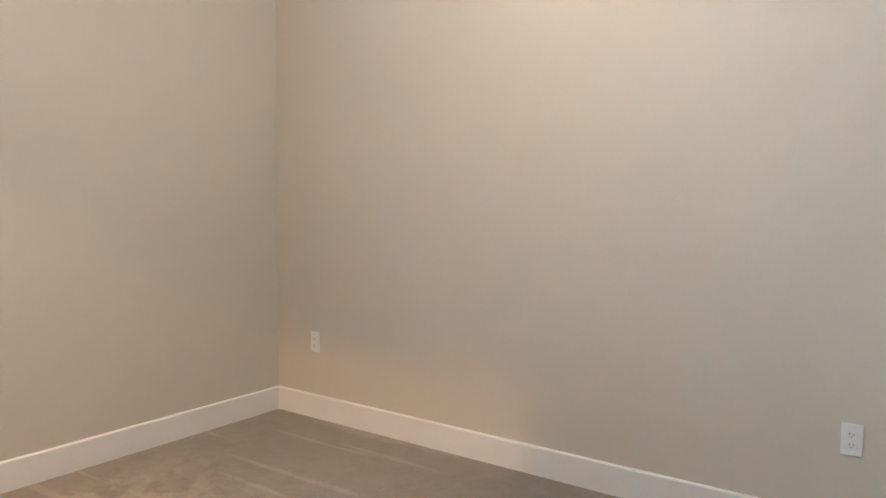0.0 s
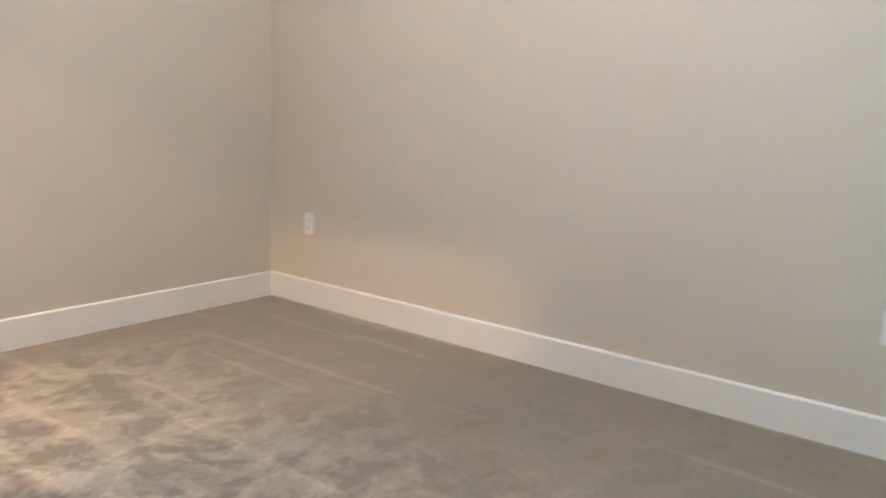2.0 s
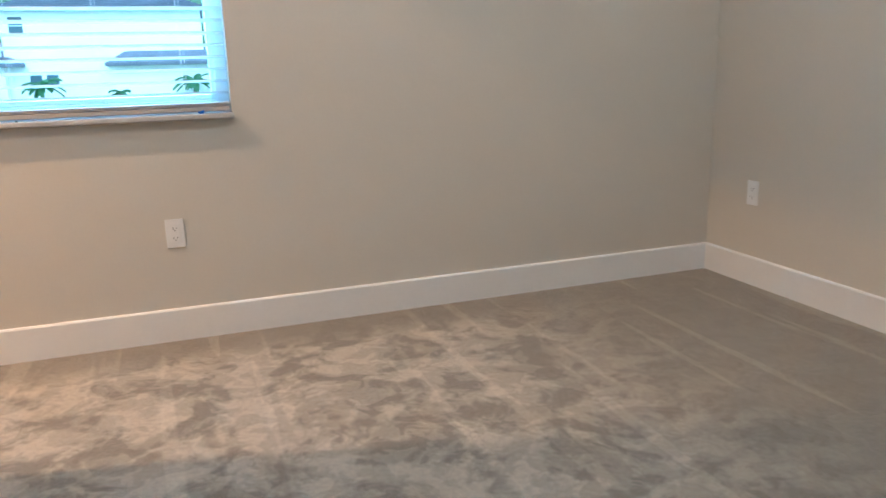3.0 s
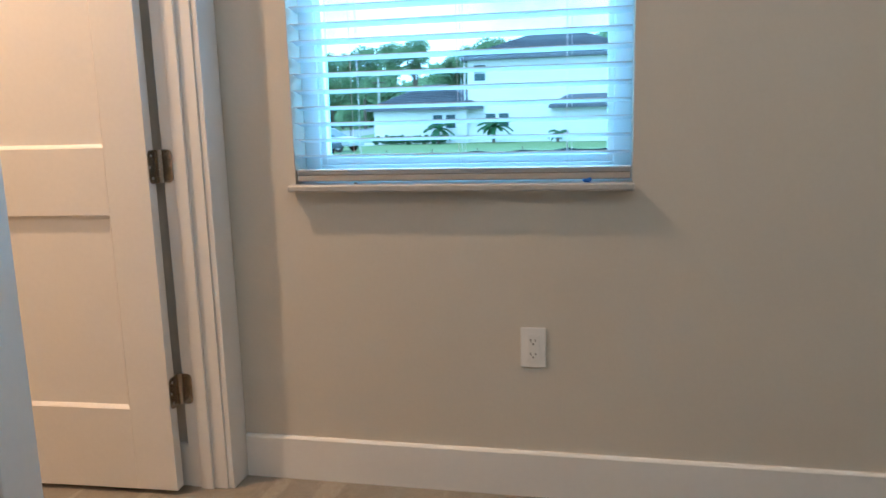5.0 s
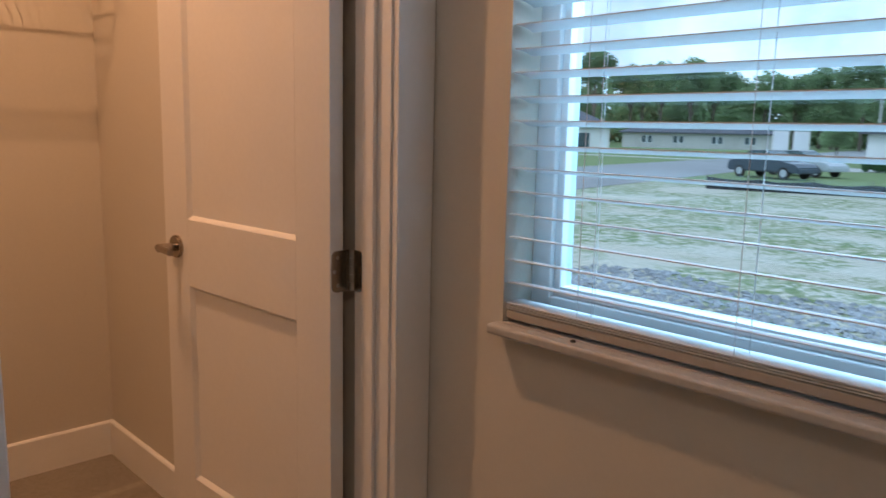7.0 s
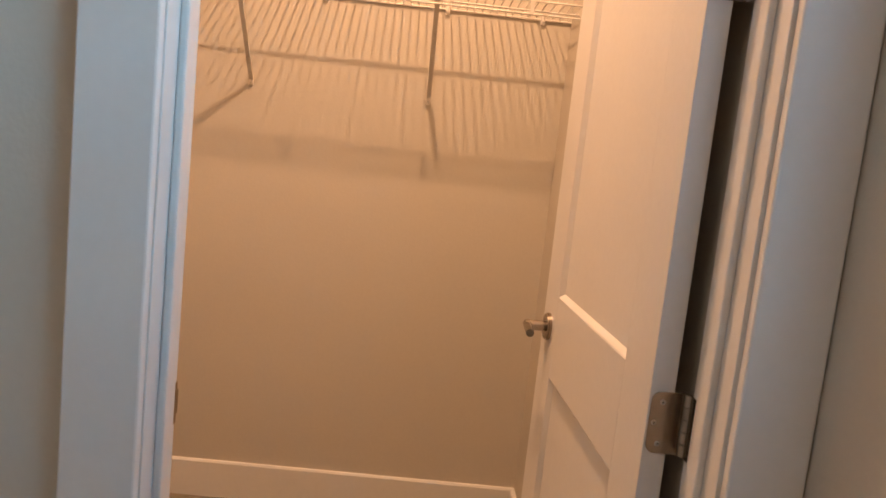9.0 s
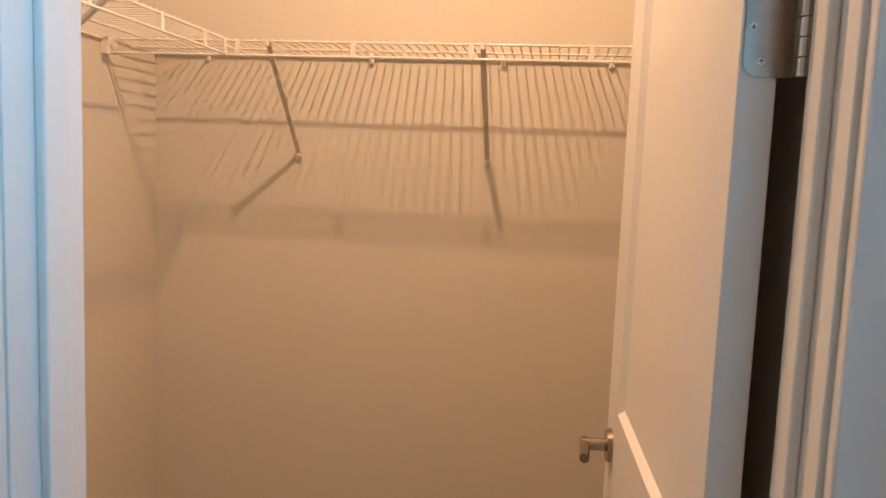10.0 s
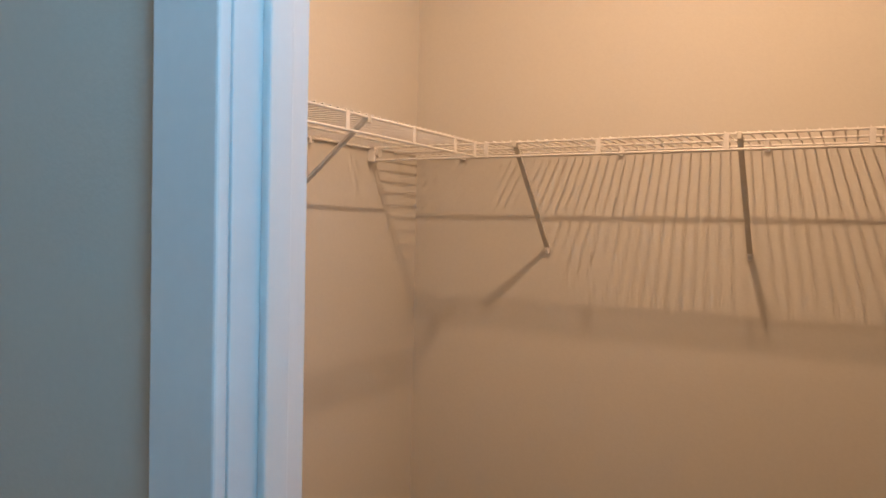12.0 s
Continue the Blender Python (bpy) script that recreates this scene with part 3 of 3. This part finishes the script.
# ---- wire closet shelves ----
def wire_shelf(m, length, depth, wire_x, straps, braces, clips, label):
    """Along its own x; the wall at y = 0, the front edge at y = -depth; z = 0 is the top deck."""
    ob = thing("wire_shelf", m, label, "shelf", "closet shelves")
    rr = 0.0032
    for y, z in ((-0.006, -0.004), (-0.14, -0.004), (-depth, -0.003), (-depth, -0.040)):
        part("rod", rod(B(), (0, y, z), (length, y, z), rr, 8), M_WIRE, ob)
    wm = mesh_of("wire", rod(B(), (0, -depth - 0.003, 0.0018), (0, -0.003, 0.0018), 0.0020, 6), M_WIRE)
    n = int(length / wire_x)
    for i in range(n + 1):
        part("wire", wm, M_WIRE, ob, m=pose(0.006 + i * wire_x, 0, 0))
    for x in straps:
        part("strap", box(B(), x - 0.0065, x + 0.0065, -depth - 0.0045, -depth - 0.0015, -0.042, 0.0, 0.0008), M_WIRE, ob)
    for x in braces:
        top, low = Vector((x, -depth + 0.002, -0.004)), Vector((x, -0.010, -0.292))
        d = (low - top)
        bm = B()
        L = d.length
        q = d.to_track_quat("Z", "Y").to_matrix().to_4x4()
        for v in bmesh.ops.create_cube(bm, size=1.0)["verts"]:
            v.co = Vector((v.co.x * 0.014, v.co.y * 0.007, v.co.z * L))
        bmesh.ops.bevel(bm, geom=list(bm.edges), offset=0.0012, segments=2, affect="EDGES")
        bmesh.ops.transform(bm, matrix=Matrix.Translation((top + low) / 2) @ q, verts=bm.verts)
        brace = part("brace", bm, M_BRACE, ob, "steel diagonal support brace with shade put into its colour")
        part("brace_hook", box(B(), x - 0.0062, x + 0.0062, -depth - 0.0045, -depth + 0.012, -0.016, 0.002, 0.002), M_BRACE, brace)
        part("brace_foot", box(B(), x - 0.0062, x + 0.0062, -0.013, -0.0005, -0.313, -0.284, 0.003), M_WIRE, brace)
        part("screw", rod(B(), (x, -0.0155, -0.304), (x, -0.0125, -0.304), 0.0042, 12, 0.0042), M_SCREW, brace)
    for x in clips:
        clip = part("wall_clip", box(B(), x - 0.007, x + 0.007, -0.012, -0.0005, -0.020, 0.010, 0.003), M_WIRE, ob)
        part("screw", rod(B(), (x, -0.0140, -0.012), (x, -0.0115, -0.012), 0.003, 10), M_SCREW, clip)
    return ob


SH = 1.730
# back wall: runs north from the south wall, its own x along world +y
L1 = CNY - CSY
back_shelf = wire_shelf(pose(CBX, CSY, SH, rz=90), L1 - 0.002, 0.276, 0.0254,
                        [y - CSY for y in (-1.188, -0.867, -0.553, -0.249)],
                        [y - CSY for y in (-1.104, -0.524)],
                        [y - CSY for y in (-1.40, -0.883, -0.490, -0.180)],
                        "white wire closet shelf on the back wall")
end = part("end_bracket", box(B(), 0.0005, 0.024, -0.290, -0.262, -0.046, 0.006, 0.003), M_WIRE, back_shelf)
part("cup", rod(B(), (0.022, -0.276, -0.018), (0.034, -0.276, -0.018), 0.013, 16), M_WIRE, end)
# south wall: from the back shelf's front edge to the closet's front wall, its own x along world -x
side_shelf = wire_shelf(pose(-WT - 0.002, CSY, SH, rz=180), -WT - 0.004 - (CBX + 0.276) - 0.004, 0.366, 0.0254,
                        [0.07, 0.36, 0.62, 0.89, 1.10, 1.215], [0.24, 0.70], [0.15, 0.55, 0.95],
                        "white wire closet shelf on the side wall")

inside = set(scene.objects)

# ---- outside: ground, road ----
bm = B()
vs = [bm.verts.new((x, y, GZ)) for x, y in ((-900, -900), (900, -900), (900, 2500), (-900, 2500))]
bm.faces.new(vs)
structure("ground", bm, M_GROUND, "sandy building lot with weeds, then mown lawns", "ground")


def strip(name, a, b, width, z, mat, label, category):
    """A flat strip of paving from a to b."""
    a, b = Vector((*a, 0)), Vector((*b, 0))
    d = (b - a).normalized()
    n = Vector((-d.y, d.x, 0)) * width / 2
    bm = B()
    low = [bm.verts.new(p + Vector((0, 0, GZ - 0.05))) for p in (a - n, a + n, b + n, b - n)]
    top = [bm.verts.new(p + Vector((0, 0, GZ + z))) for p in (a - n, a + n, b + n, b - n)]
    bm.faces.new(top)
    for i in range(4):
        bm.faces.new((low[i], low[(i + 1) % 4], top[(i + 1) % 4], top[i]))
    bmesh.ops.recalc_face_normals(bm, faces=bm.faces)
    return structure(name, bm, mat, label, category)


strip("road", (-13.5, -20), (-58, 200), 9.0, 0.02, M_ROAD, "pale grey asphalt residential street", "road")
strip("pavement", (-27, 60), (-17.2, 54), 5.0, 0.03, M_CONCRETE, "concrete driveway of the white house", "driveway")
strip("pavement_far", (-34, 62), (-90, 58), 1.5, 0.04, M_CONCRETE, "concrete footpath across the far lawn", "footpath")

# strip of broken grey stone beside the house, its chips too many to count
random.seed(41)
bm = B()
for i in range(5200):
    x = random.uniform(-6.5, 4.0)
    y = random.uniform(6.3, 9.6) + 0.25 * math.sin(x * 2.1)
    s = random.uniform(0.025, 0.075)
    r = Euler((random.uniform(-0.5, 0.5), random.uniform(-0.5, 0.5), random.uniform(0, 6.3))).to_matrix()
    p = Vector((x, y, GZ + 0.012))
    vs = [bm.verts.new(p + r @ (Vector(c) * s)) for c in ((1.3, 0.3, -0.3), (-0.4, 0.8, -0.3), (-1.2, -0.3, -0.3), (0.3, -0.8, -0.3), (0.1, 0.1, 0.45))]
    for k in range(4):
        bm.faces.new((vs[k], vs[(k + 1) % 4], vs[4]))
tagged(new("rubble", mesh_of("rubble", bm, M_RUBBLE)), "strip of broken grey stone chips on the sandy lot", "rubble", kind="stuff")


# ---- silt fences ----
def silt_fence(a, b, label):
    a, b = Vector((*a, 0)), Vector((*b, 0))
    d = b - a
    L = d.length
    ob = thing("silt_fence", Matrix.Translation((a.x, a.y, GZ)) @ pose(0, 0, 0, rz=math.degrees(math.atan2(d.y, d.x))), label, "fence", "silt fences")
    n = max(2, int(L / 2.0))
    bm = B()
    top, low = [], []
    for i in range(n * 3 + 1):
        x = L * i / (n * 3)
        sag = -0.06 if i % 3 else 0.0
        lean = 0.08 * noise.noise(Vector((x * 0.7, a.x, 0)))
        top.append([bm.verts.new((x, lean + t, 0.48 + sag + 0.05 * noise.noise(Vector((x, 3, a.y))))) for t in (0, 0.012)])
        low.append([bm.verts.new((x, t, 0.0)) for t in (0, 0.012)])
    for i in range(n * 3):
        bm.faces.new((low[i][0], low[i + 1][0], top[i + 1][0], top[i][0]))
        bm.faces.new((low[i + 1][1], low[i][1], top[i][1], top[i + 1][1]))
        bm.faces.new((top[i][0], top[i + 1][0], top[i + 1][1], top[i][1]))
    part("cloth", bm, M_FENCE, ob)
    stake = mesh_of("stake", box(B(), -0.02, 0.02, 0.014, 0.05, 0, 0.62), M_BARK)
    for i in range(n + 1):
        part("stake", stake, M_BARK, ob, m=pose(L * i / n, 0, 0))
    return ob


silt_fence((-15.2, 28.5), (14, 37.5), "low black silt fence along the empty lot")
silt_fence((-52, 76), (-36, 70), "low black silt fence on the far lawn")


# ---- houses ----
def hip_roof(bm, x0, x1, y0, y1, z, h, over=0.5, run=None):
    """A hipped roof with eaves of some thickness."""
    x0, x1, y0, y1 = x0 - over, x1 + over, y0 - over, y1 + over
    run = run or (y1 - y0) / 2
    e0 = [bm.verts.new((x, y, z - 0.22)) for x, y in ((x0, y0), (x1, y0), (x1, y1), (x0, y1))]
    e1 = [bm.verts.new((x, y, z)) for x, y in ((x0, y0), (x1, y0), (x1, y1), (x0, y1))]
    ym = (y0 + y1) / 2
    r = [bm.verts.new((x0 + run, ym, z + h)), bm.verts.new((x1 - run, ym, z + h))]
    bm.faces.new(list(reversed(e0)))
    for i in range(4):
        bm.faces.new((e0[i], e0[(i + 1) % 4], e1[(i + 1) % 4], e1[i]))
    bm.faces.new((e1[0], e1[1], r[1], r[0]))
    bm.faces.new((e1[1], e1[2], r[1]))
    bm.faces.new((e1[2], e1[3], r[0], r[1]))
    bm.faces.new((e1[3], e1[0], r[0]))
    bmesh.ops.recalc_face_normals(bm, faces=bm.faces)
    return bm


def house_window(parent, x, y, z, w, h, double=False):
    """x, z: the centre; the wall's face at y."""
    f = 0.07
    bm = B()
    box(bm, x - w / 2 - f, x - w / 2, y - 0.05, y + 0.02, z - h / 2 - f, z + h / 2 + f)
    box(bm, x + w / 2, x + w / 2 + f, y - 0.05, y + 0.02, z - h / 2 - f, z + h / 2 + f)
    box(bm, x - w / 2, x + w / 2, y - 0.05, y + 0.02, z + h / 2, z + h / 2 + f)
    box(bm, x - w / 2, x + w / 2, y - 0.05, y + 0.02, z - h / 2 - f, z - h / 2)
    if double:
        box(bm, x - 0.14, x + 0.14, y - 0.045, y + 0.02, z - h / 2, z + h / 2)
    else:
        box(bm, x - w / 2, x + w / 2, y - 0.045, y + 0.02, z - 0.025, z + 0.025)
    win = part("window", bm, M_VINYL, parent)
    part("pane", box(B(), x - w / 2, x + w / 2, y - 0.02, y + 0.01, z - h / 2, z + h / 2), M_PANE, win)


def courses(bm, x0, x1, y0, y1, z0, z1, n, run):
    """Raised tile courses across a front roof slope that narrows by run at each end towards the ridge."""
    for i in range(n):
        f = (i + 0.5) / n
        y, z = y0 + (y1 - y0) * f, z0 + (z1 - z0) * f
        box(bm, x0 + f * run, x1 - f * run, y - 0.05, y + 0.05, z - 0.01, z + 0.05)


HY = 55.0
big = thing("house", pose(-5, HY, GZ), "white stucco two-storey house with a grey tile roof", "house")
g = 0.6   # the house stands this much lower than its heights are given
part("wall", box(B(), -5.9, 6.9, 0.6, 9.6, 0, 5.55 + g), M_STUCCO, big)
roof = part("roof", hip_roof(B(), -5.9, 6.9, 0.6, 9.6, 5.75 + g, 2.35, 0.5, 6.2), M_ROOF, big)
bm = B()
courses(bm, -6.3, 7.3, 0.15, 4.9, 5.8 + g, 8.0 + g, 16, 6.0)
part("tile_course", bm, M_ROOF, roof)
part("wing_wall", box(B(), -13.3, -5.9, 0.0, 8.0, 0, 1.95 + g), M_STUCCO, big)
bm = hip_roof(B(), -13.3, -5.2, 0.0, 8.0, 2.15 + g, 1.85, 0.5, 3.6)
wing = part("wing_roof", bm, M_ROOF, big)
bm = B()
courses(bm, -13.7, -4.8, -0.4, 3.6, 2.2 + g, 3.9 + g, 12, 3.4)
part("tile_course", bm, M_ROOF, wing)
part("porch_wall", box(B(), 0.6, 8.6, -0.4, 0.55, 0, 1.9 + g), M_STUCCO, big)
part("porch_roof", hip_roof(B(), 0.9, 8.9, -0.5, 3.6, 2.05 + g, 1.25, 0.5, 2.0), M_ROOF, big)
house_window(big, -4.95, 0.6, 4.6 + g, 0.85, 1.15)
house_window(big, -7.65, 0.0, 1.05 + g, 1.75, 1.0, True)
house_window(big, -3.65, 0.6, 1.05 + g, 1.75, 1.0, True)
for x in (-6.1, 7.1):
    part("downpipe", box(B(), x - 0.04, x + 0.04, 0.5, 0.58, 0, 5.5 + g), M_VINYL, big)

far_house = thing("house", pose(-68, 78, GZ, rz=41), "single-storey pale house with a grey tile roof", "house")
part("wall", box(B(), -9, 9, -6, 6, 0, 2.9), M_STUCCO, far_house)
part("roof", hip_roof(B(), -9, 9, -6, 6, 3.1, 2.6, 0.6, 5.5), M_ROOF, far_house)
part("garage_door", box(B(), 1.5, 6.5, -6.06, -5.98, 0, 2.2), M_PANE, far_house)
house_window(far_house, -4.5, -6, 1.5, 1.8, 1.2, True)
long_house = thing("house", pose(-66, 116, GZ, rz=30), "long low pale house beyond the street", "house")
part("wall", box(B(), -12, 12, -4, 4, 0, 2.4), M_CONCRETE, long_house)
part("roof", hip_roof(B(), -12, 12, -4, 4, 2.6, 1.3, 0.6, 4.0), M_ROOF, long_house)
for x in (-8, -3, 3, 8):
    house_window(long_house, x, -4, 1.4, 1.6, 1.1, True)
brown = thing("house", pose(-22, 105, GZ), "distant house with a brown tile roof", "house")
part("wall", box(B(), -7, 7, -4, 4, 0, 3.2), M_STUCCO, brown)
part("roof", hip_roof(B(), -7, 7, -4, 4, 3.4, 2.6, 0.6, 4.5), M_ROOF2, brown)


# ---- cars ----
def car(m, paint, label):
    """A sedan along its own x, wheels on z = 0."""
    ob = thing("car", m, label, "car", "parked cars")
    lower = [(-2.25, 0.35), (-2.3, 0.62), (-2.15, 0.90), (-1.35, 0.98), (1.0, 0.95), (1.95, 0.82), (2.25, 0.62), (2.28, 0.35)]
    upper = [(-1.75, 0.97), (-1.05, 1.40), (0.15, 1.44), (1.1, 0.95)]
    bm = prism(B(), lower, -0.88, 0.88)
    bmesh.ops.bevel(bm, geom=list(bm.edges), offset=0.06, segments=2, affect="EDGES")
    part("body", bm, paint, ob)
    bm = prism(B(), upper, -0.70, 0.70)
    part("windows", bm, M_PANE, ob)
    bm = prism(B(), [(-1.0, 1.40), (-0.95, 1.46), (0.08, 1.48), (0.16, 1.42)], -0.68, 0.68)
    part("roof", bm, paint, ob)
    for x in (-1.4, 1.42):
        for y in (-0.86, 0.86):
            s = 1 if y > 0 else -1
            w = part("wheel", rod(B(), (x, y - 0.11 * s, 0.33), (x, y + 0.03 * s, 0.33), 0.33, 20), M_TYRE, ob)
            part("rim", rod(B(), (x, y + 0.02 * s, 0.33), (x, y + 0.045 * s, 0.33), 0.2, 16), M_CAR2, w)
    return ob


car(pose(-17.5, 39.4, GZ + 0.02, rz=-14), M_CAR, "dark blue sedan parked at the street end")
car(pose(-17.6, 43.6, GZ + 0.02, rz=-14), M_CAR2, "silver sedan parked beside the street")


def utility_box(m):
    """A tall pale cabinet with a lid, a door and a plinth."""
    ob = thing("utility_box", m, "tall pale utility cabinet beside the street", "utility box", "utility boxes")
    part("cabinet", box(B(), -0.62, 0.62, -0.5, 0.5, 0.12, 2.7, 0.05), M_STUCCO, ob)
    part("lid", box(B(), -0.68, 0.68, -0.56, 0.56, 2.7, 2.84, 0.04), M_CONCRETE, ob)
    part("plinth", box(B(), -0.7, 0.7, -0.58, 0.58, 0, 0.12, 0.02), M_CONCRETE, ob)
    part("door", box(B(), -0.5, 0.5, -0.53, -0.49, 0.25, 2.55, 0.01), M_VINYL, ob)
    return ob


first_box = utility_box(pose(-27.6, 62.4, GZ, rz=24))
copy_thing(first_box, pose(-26.2, 63.1, GZ, 0, 0, 24))


def utility_pole(m, height, label):
    ob = thing("utility_pole", m, label, "pole", "poles beyond the street")
    part("pole", rod(B(), (0, 0, 0), (0, 0, height), 0.17, 10, 0.11), M_CONCRETE, ob)
    part("crossarm", box(B(), -0.9, 0.9, -0.07, 0.07, height - 0.7, height - 0.55, 0.02), M_BARK, ob)
    return ob


utility_pole(pose(-33.5, 102, GZ), 7.6, "pale concrete utility pole before the trees")
utility_pole(pose(-29.0, 104, GZ), 6.4, "pale concrete utility pole before the trees")


# ---- trees, palms, shrubs ----
def clumps(bm, centre, radius, n, size, flat=0.8):
    for _ in range(n):
        d = Vector((random.gauss(0, 1), random.gauss(0, 1), random.gauss(0, 1))).normalized() * radius * random.uniform(0.35, 1.0)
        p = Vector(centre) + Vector((d.x, d.y, d.z * flat))
        s = size * random.uniform(0.6, 1.4)
        r = Euler((random.uniform(0, 6), random.uniform(0, 6), random.uniform(0, 6))).to_matrix()
        vs = [bm.verts.new(p + r @ (Vector(c) * s)) for c in ((1, 0.2, 0), (-0.3, 0.9, 0.25), (-0.9, -0.2, -0.2), (0.1, -1, 0.2), (0.05, 0, 0.55))]
        for i in range(4):
            bm.faces.new((vs[i], vs[(i + 1) % 4], vs[4]))
    return bm


def tree(m, height, spread, label, seed):
    random.seed(seed)
    ob = thing("tree", m, label, "tree", "trees beyond the lots")
    bm = B()
    rod(bm, (0, 0, 0), (0.1, 0, height * 0.55), height * 0.022, 8, height * 0.012)
    tops = []
    for i in range(6):
        a = i * 1.05 + random.uniform(-0.3, 0.3)
        z0 = height * random.uniform(0.3, 0.52)
        t = Vector((math.cos(a) * spread * random.uniform(0.35, 0.7), math.sin(a) * spread * random.uniform(0.35, 0.7), height * random.uniform(0.55, 0.85)))
        rod(bm, (0.05, 0, z0), t, height * 0.009, 6, height * 0.004)
        tops.append(t)
    part("trunk", bm, M_BARK, ob)
    bm = B()
    for t in tops + [Vector((0, 0, height * 0.84)), Vector((0, 0, height * 0.6))]:
        clumps(bm, t, spread * random.uniform(0.42, 0.62), 520, spread * 0.048)
    part("crown", bm, M_LEAF, ob)
    return ob


KINDS = [tree(pose(-60, 150, GZ), 16.5, 4.6, "broad dark green tree in the far tree line", 3),
         tree(pose(-75, 148, GZ), 14.0, 4.4, "rounded green tree in the far tree line", 4),
         tree(pose(-48, 156, GZ), 19.5, 3.6, "tall slender green tree in the far tree line", 5),
         tree(pose(-90, 150, GZ), 10.5, 5.0, "low spreading green tree in the far tree line", 6)]
random.seed(11)
for i in range(64):
    a = radians(-72 + i * 1.75 + random.uniform(-0.8, 0.8))
    d = random.uniform(128, 175)
    copy_thing(random.choice(KINDS), pose(math.sin(a) * d, math.cos(a) * d, GZ, 0, 0, random.uniform(0, 360)))
# woods behind the first row, too many to count
random.seed(12)
bm = B()
for i in range(150):
    a = radians(-76 + i * 0.8)
    d = random.uniform(178, 205)
    h = random.uniform(8, 14)
    for z in (h * 0.25, h * 0.55, h * 0.85):
        clumps(bm, (math.sin(a) * d, math.cos(a) * d, GZ + z), 4.5, 60, 1.0)
tagged(new("far_woods", mesh_of("far_woods", bm, M_LEAF)), "dense dark green woods along the horizon", "woods", kind="stuff")


def palm(m, height, label):
    ob = thing("palm", m, label, "palm", "palms by the white house")
    part("trunk", rod(B(), (0, 0, 0), (0.05, 0, height * 0.5), 0.12, 8, 0.09), M_BARK, ob)
    for i in range(16):
        a = i * 2.4
        lift = random.uniform(0.1, 1.1)
        L = height * random.uniform(0.5, 0.7)
        bm = B()
        prev = None
        for k in range(6):
            t = k / 5
            p = Vector((0.05 + math.cos(a) * L * t, math.sin(a) * L * t, height * 0.5 + L * (lift * t - 0.75 * t * t)))
            w = Vector((-math.sin(a), math.cos(a), 0)) * 0.16 * height * (0.25 + math.sin(t * 3.0)) * 0.5
            row = [bm.verts.new(p - w - Vector((0, 0, 0.1 * t))), bm.verts.new(p + Vector((0, 0, 0.05))), bm.verts.new(p + w - Vector((0, 0, 0.1 * t)))]
            if prev:
                bm.faces.new((prev[0], row[0], row[1], prev[1]))
                bm.faces.new((prev[1], row[1], row[2], prev[2]))
            prev = row
        part("frond", bm, M_PALM, ob)
    return ob


random.seed(21)
for x, y, h in ((-12.8, 53.6, 2.2), (-8.6, 53.6, 2.3), (1.0, 53.2, 2.4), (-3.9, 53.6, 1.2)):
    palm(pose(x, y, GZ), h, "young green palm planted against the white wall" if h > 2 else "small green shrub palm against the white wall")
tree(pose(-22.6, 61, GZ), 3.4, 1.3, "small young street tree near the driveway", 31)
random.seed(33)
for i in range(9):
    ob = thing("hedge_shrub", pose(-17.6 + i * 0.62, 53.7, GZ), "low green hedge shrub along the white wall", "shrub", "hedge shrubs")
    part("leaves", clumps(B(), (0, 0, 0.35), 0.42, 70, 0.12), M_PALM, ob)

# the street lies turned a little against the house
TURN = Matrix.Rotation(radians(-2.0), 4, "Z")
for ob in scene.objects:
    if ob not in inside and ob.parent is None:
        ob.matrix_basis = TURN @ ob.matrix_basis
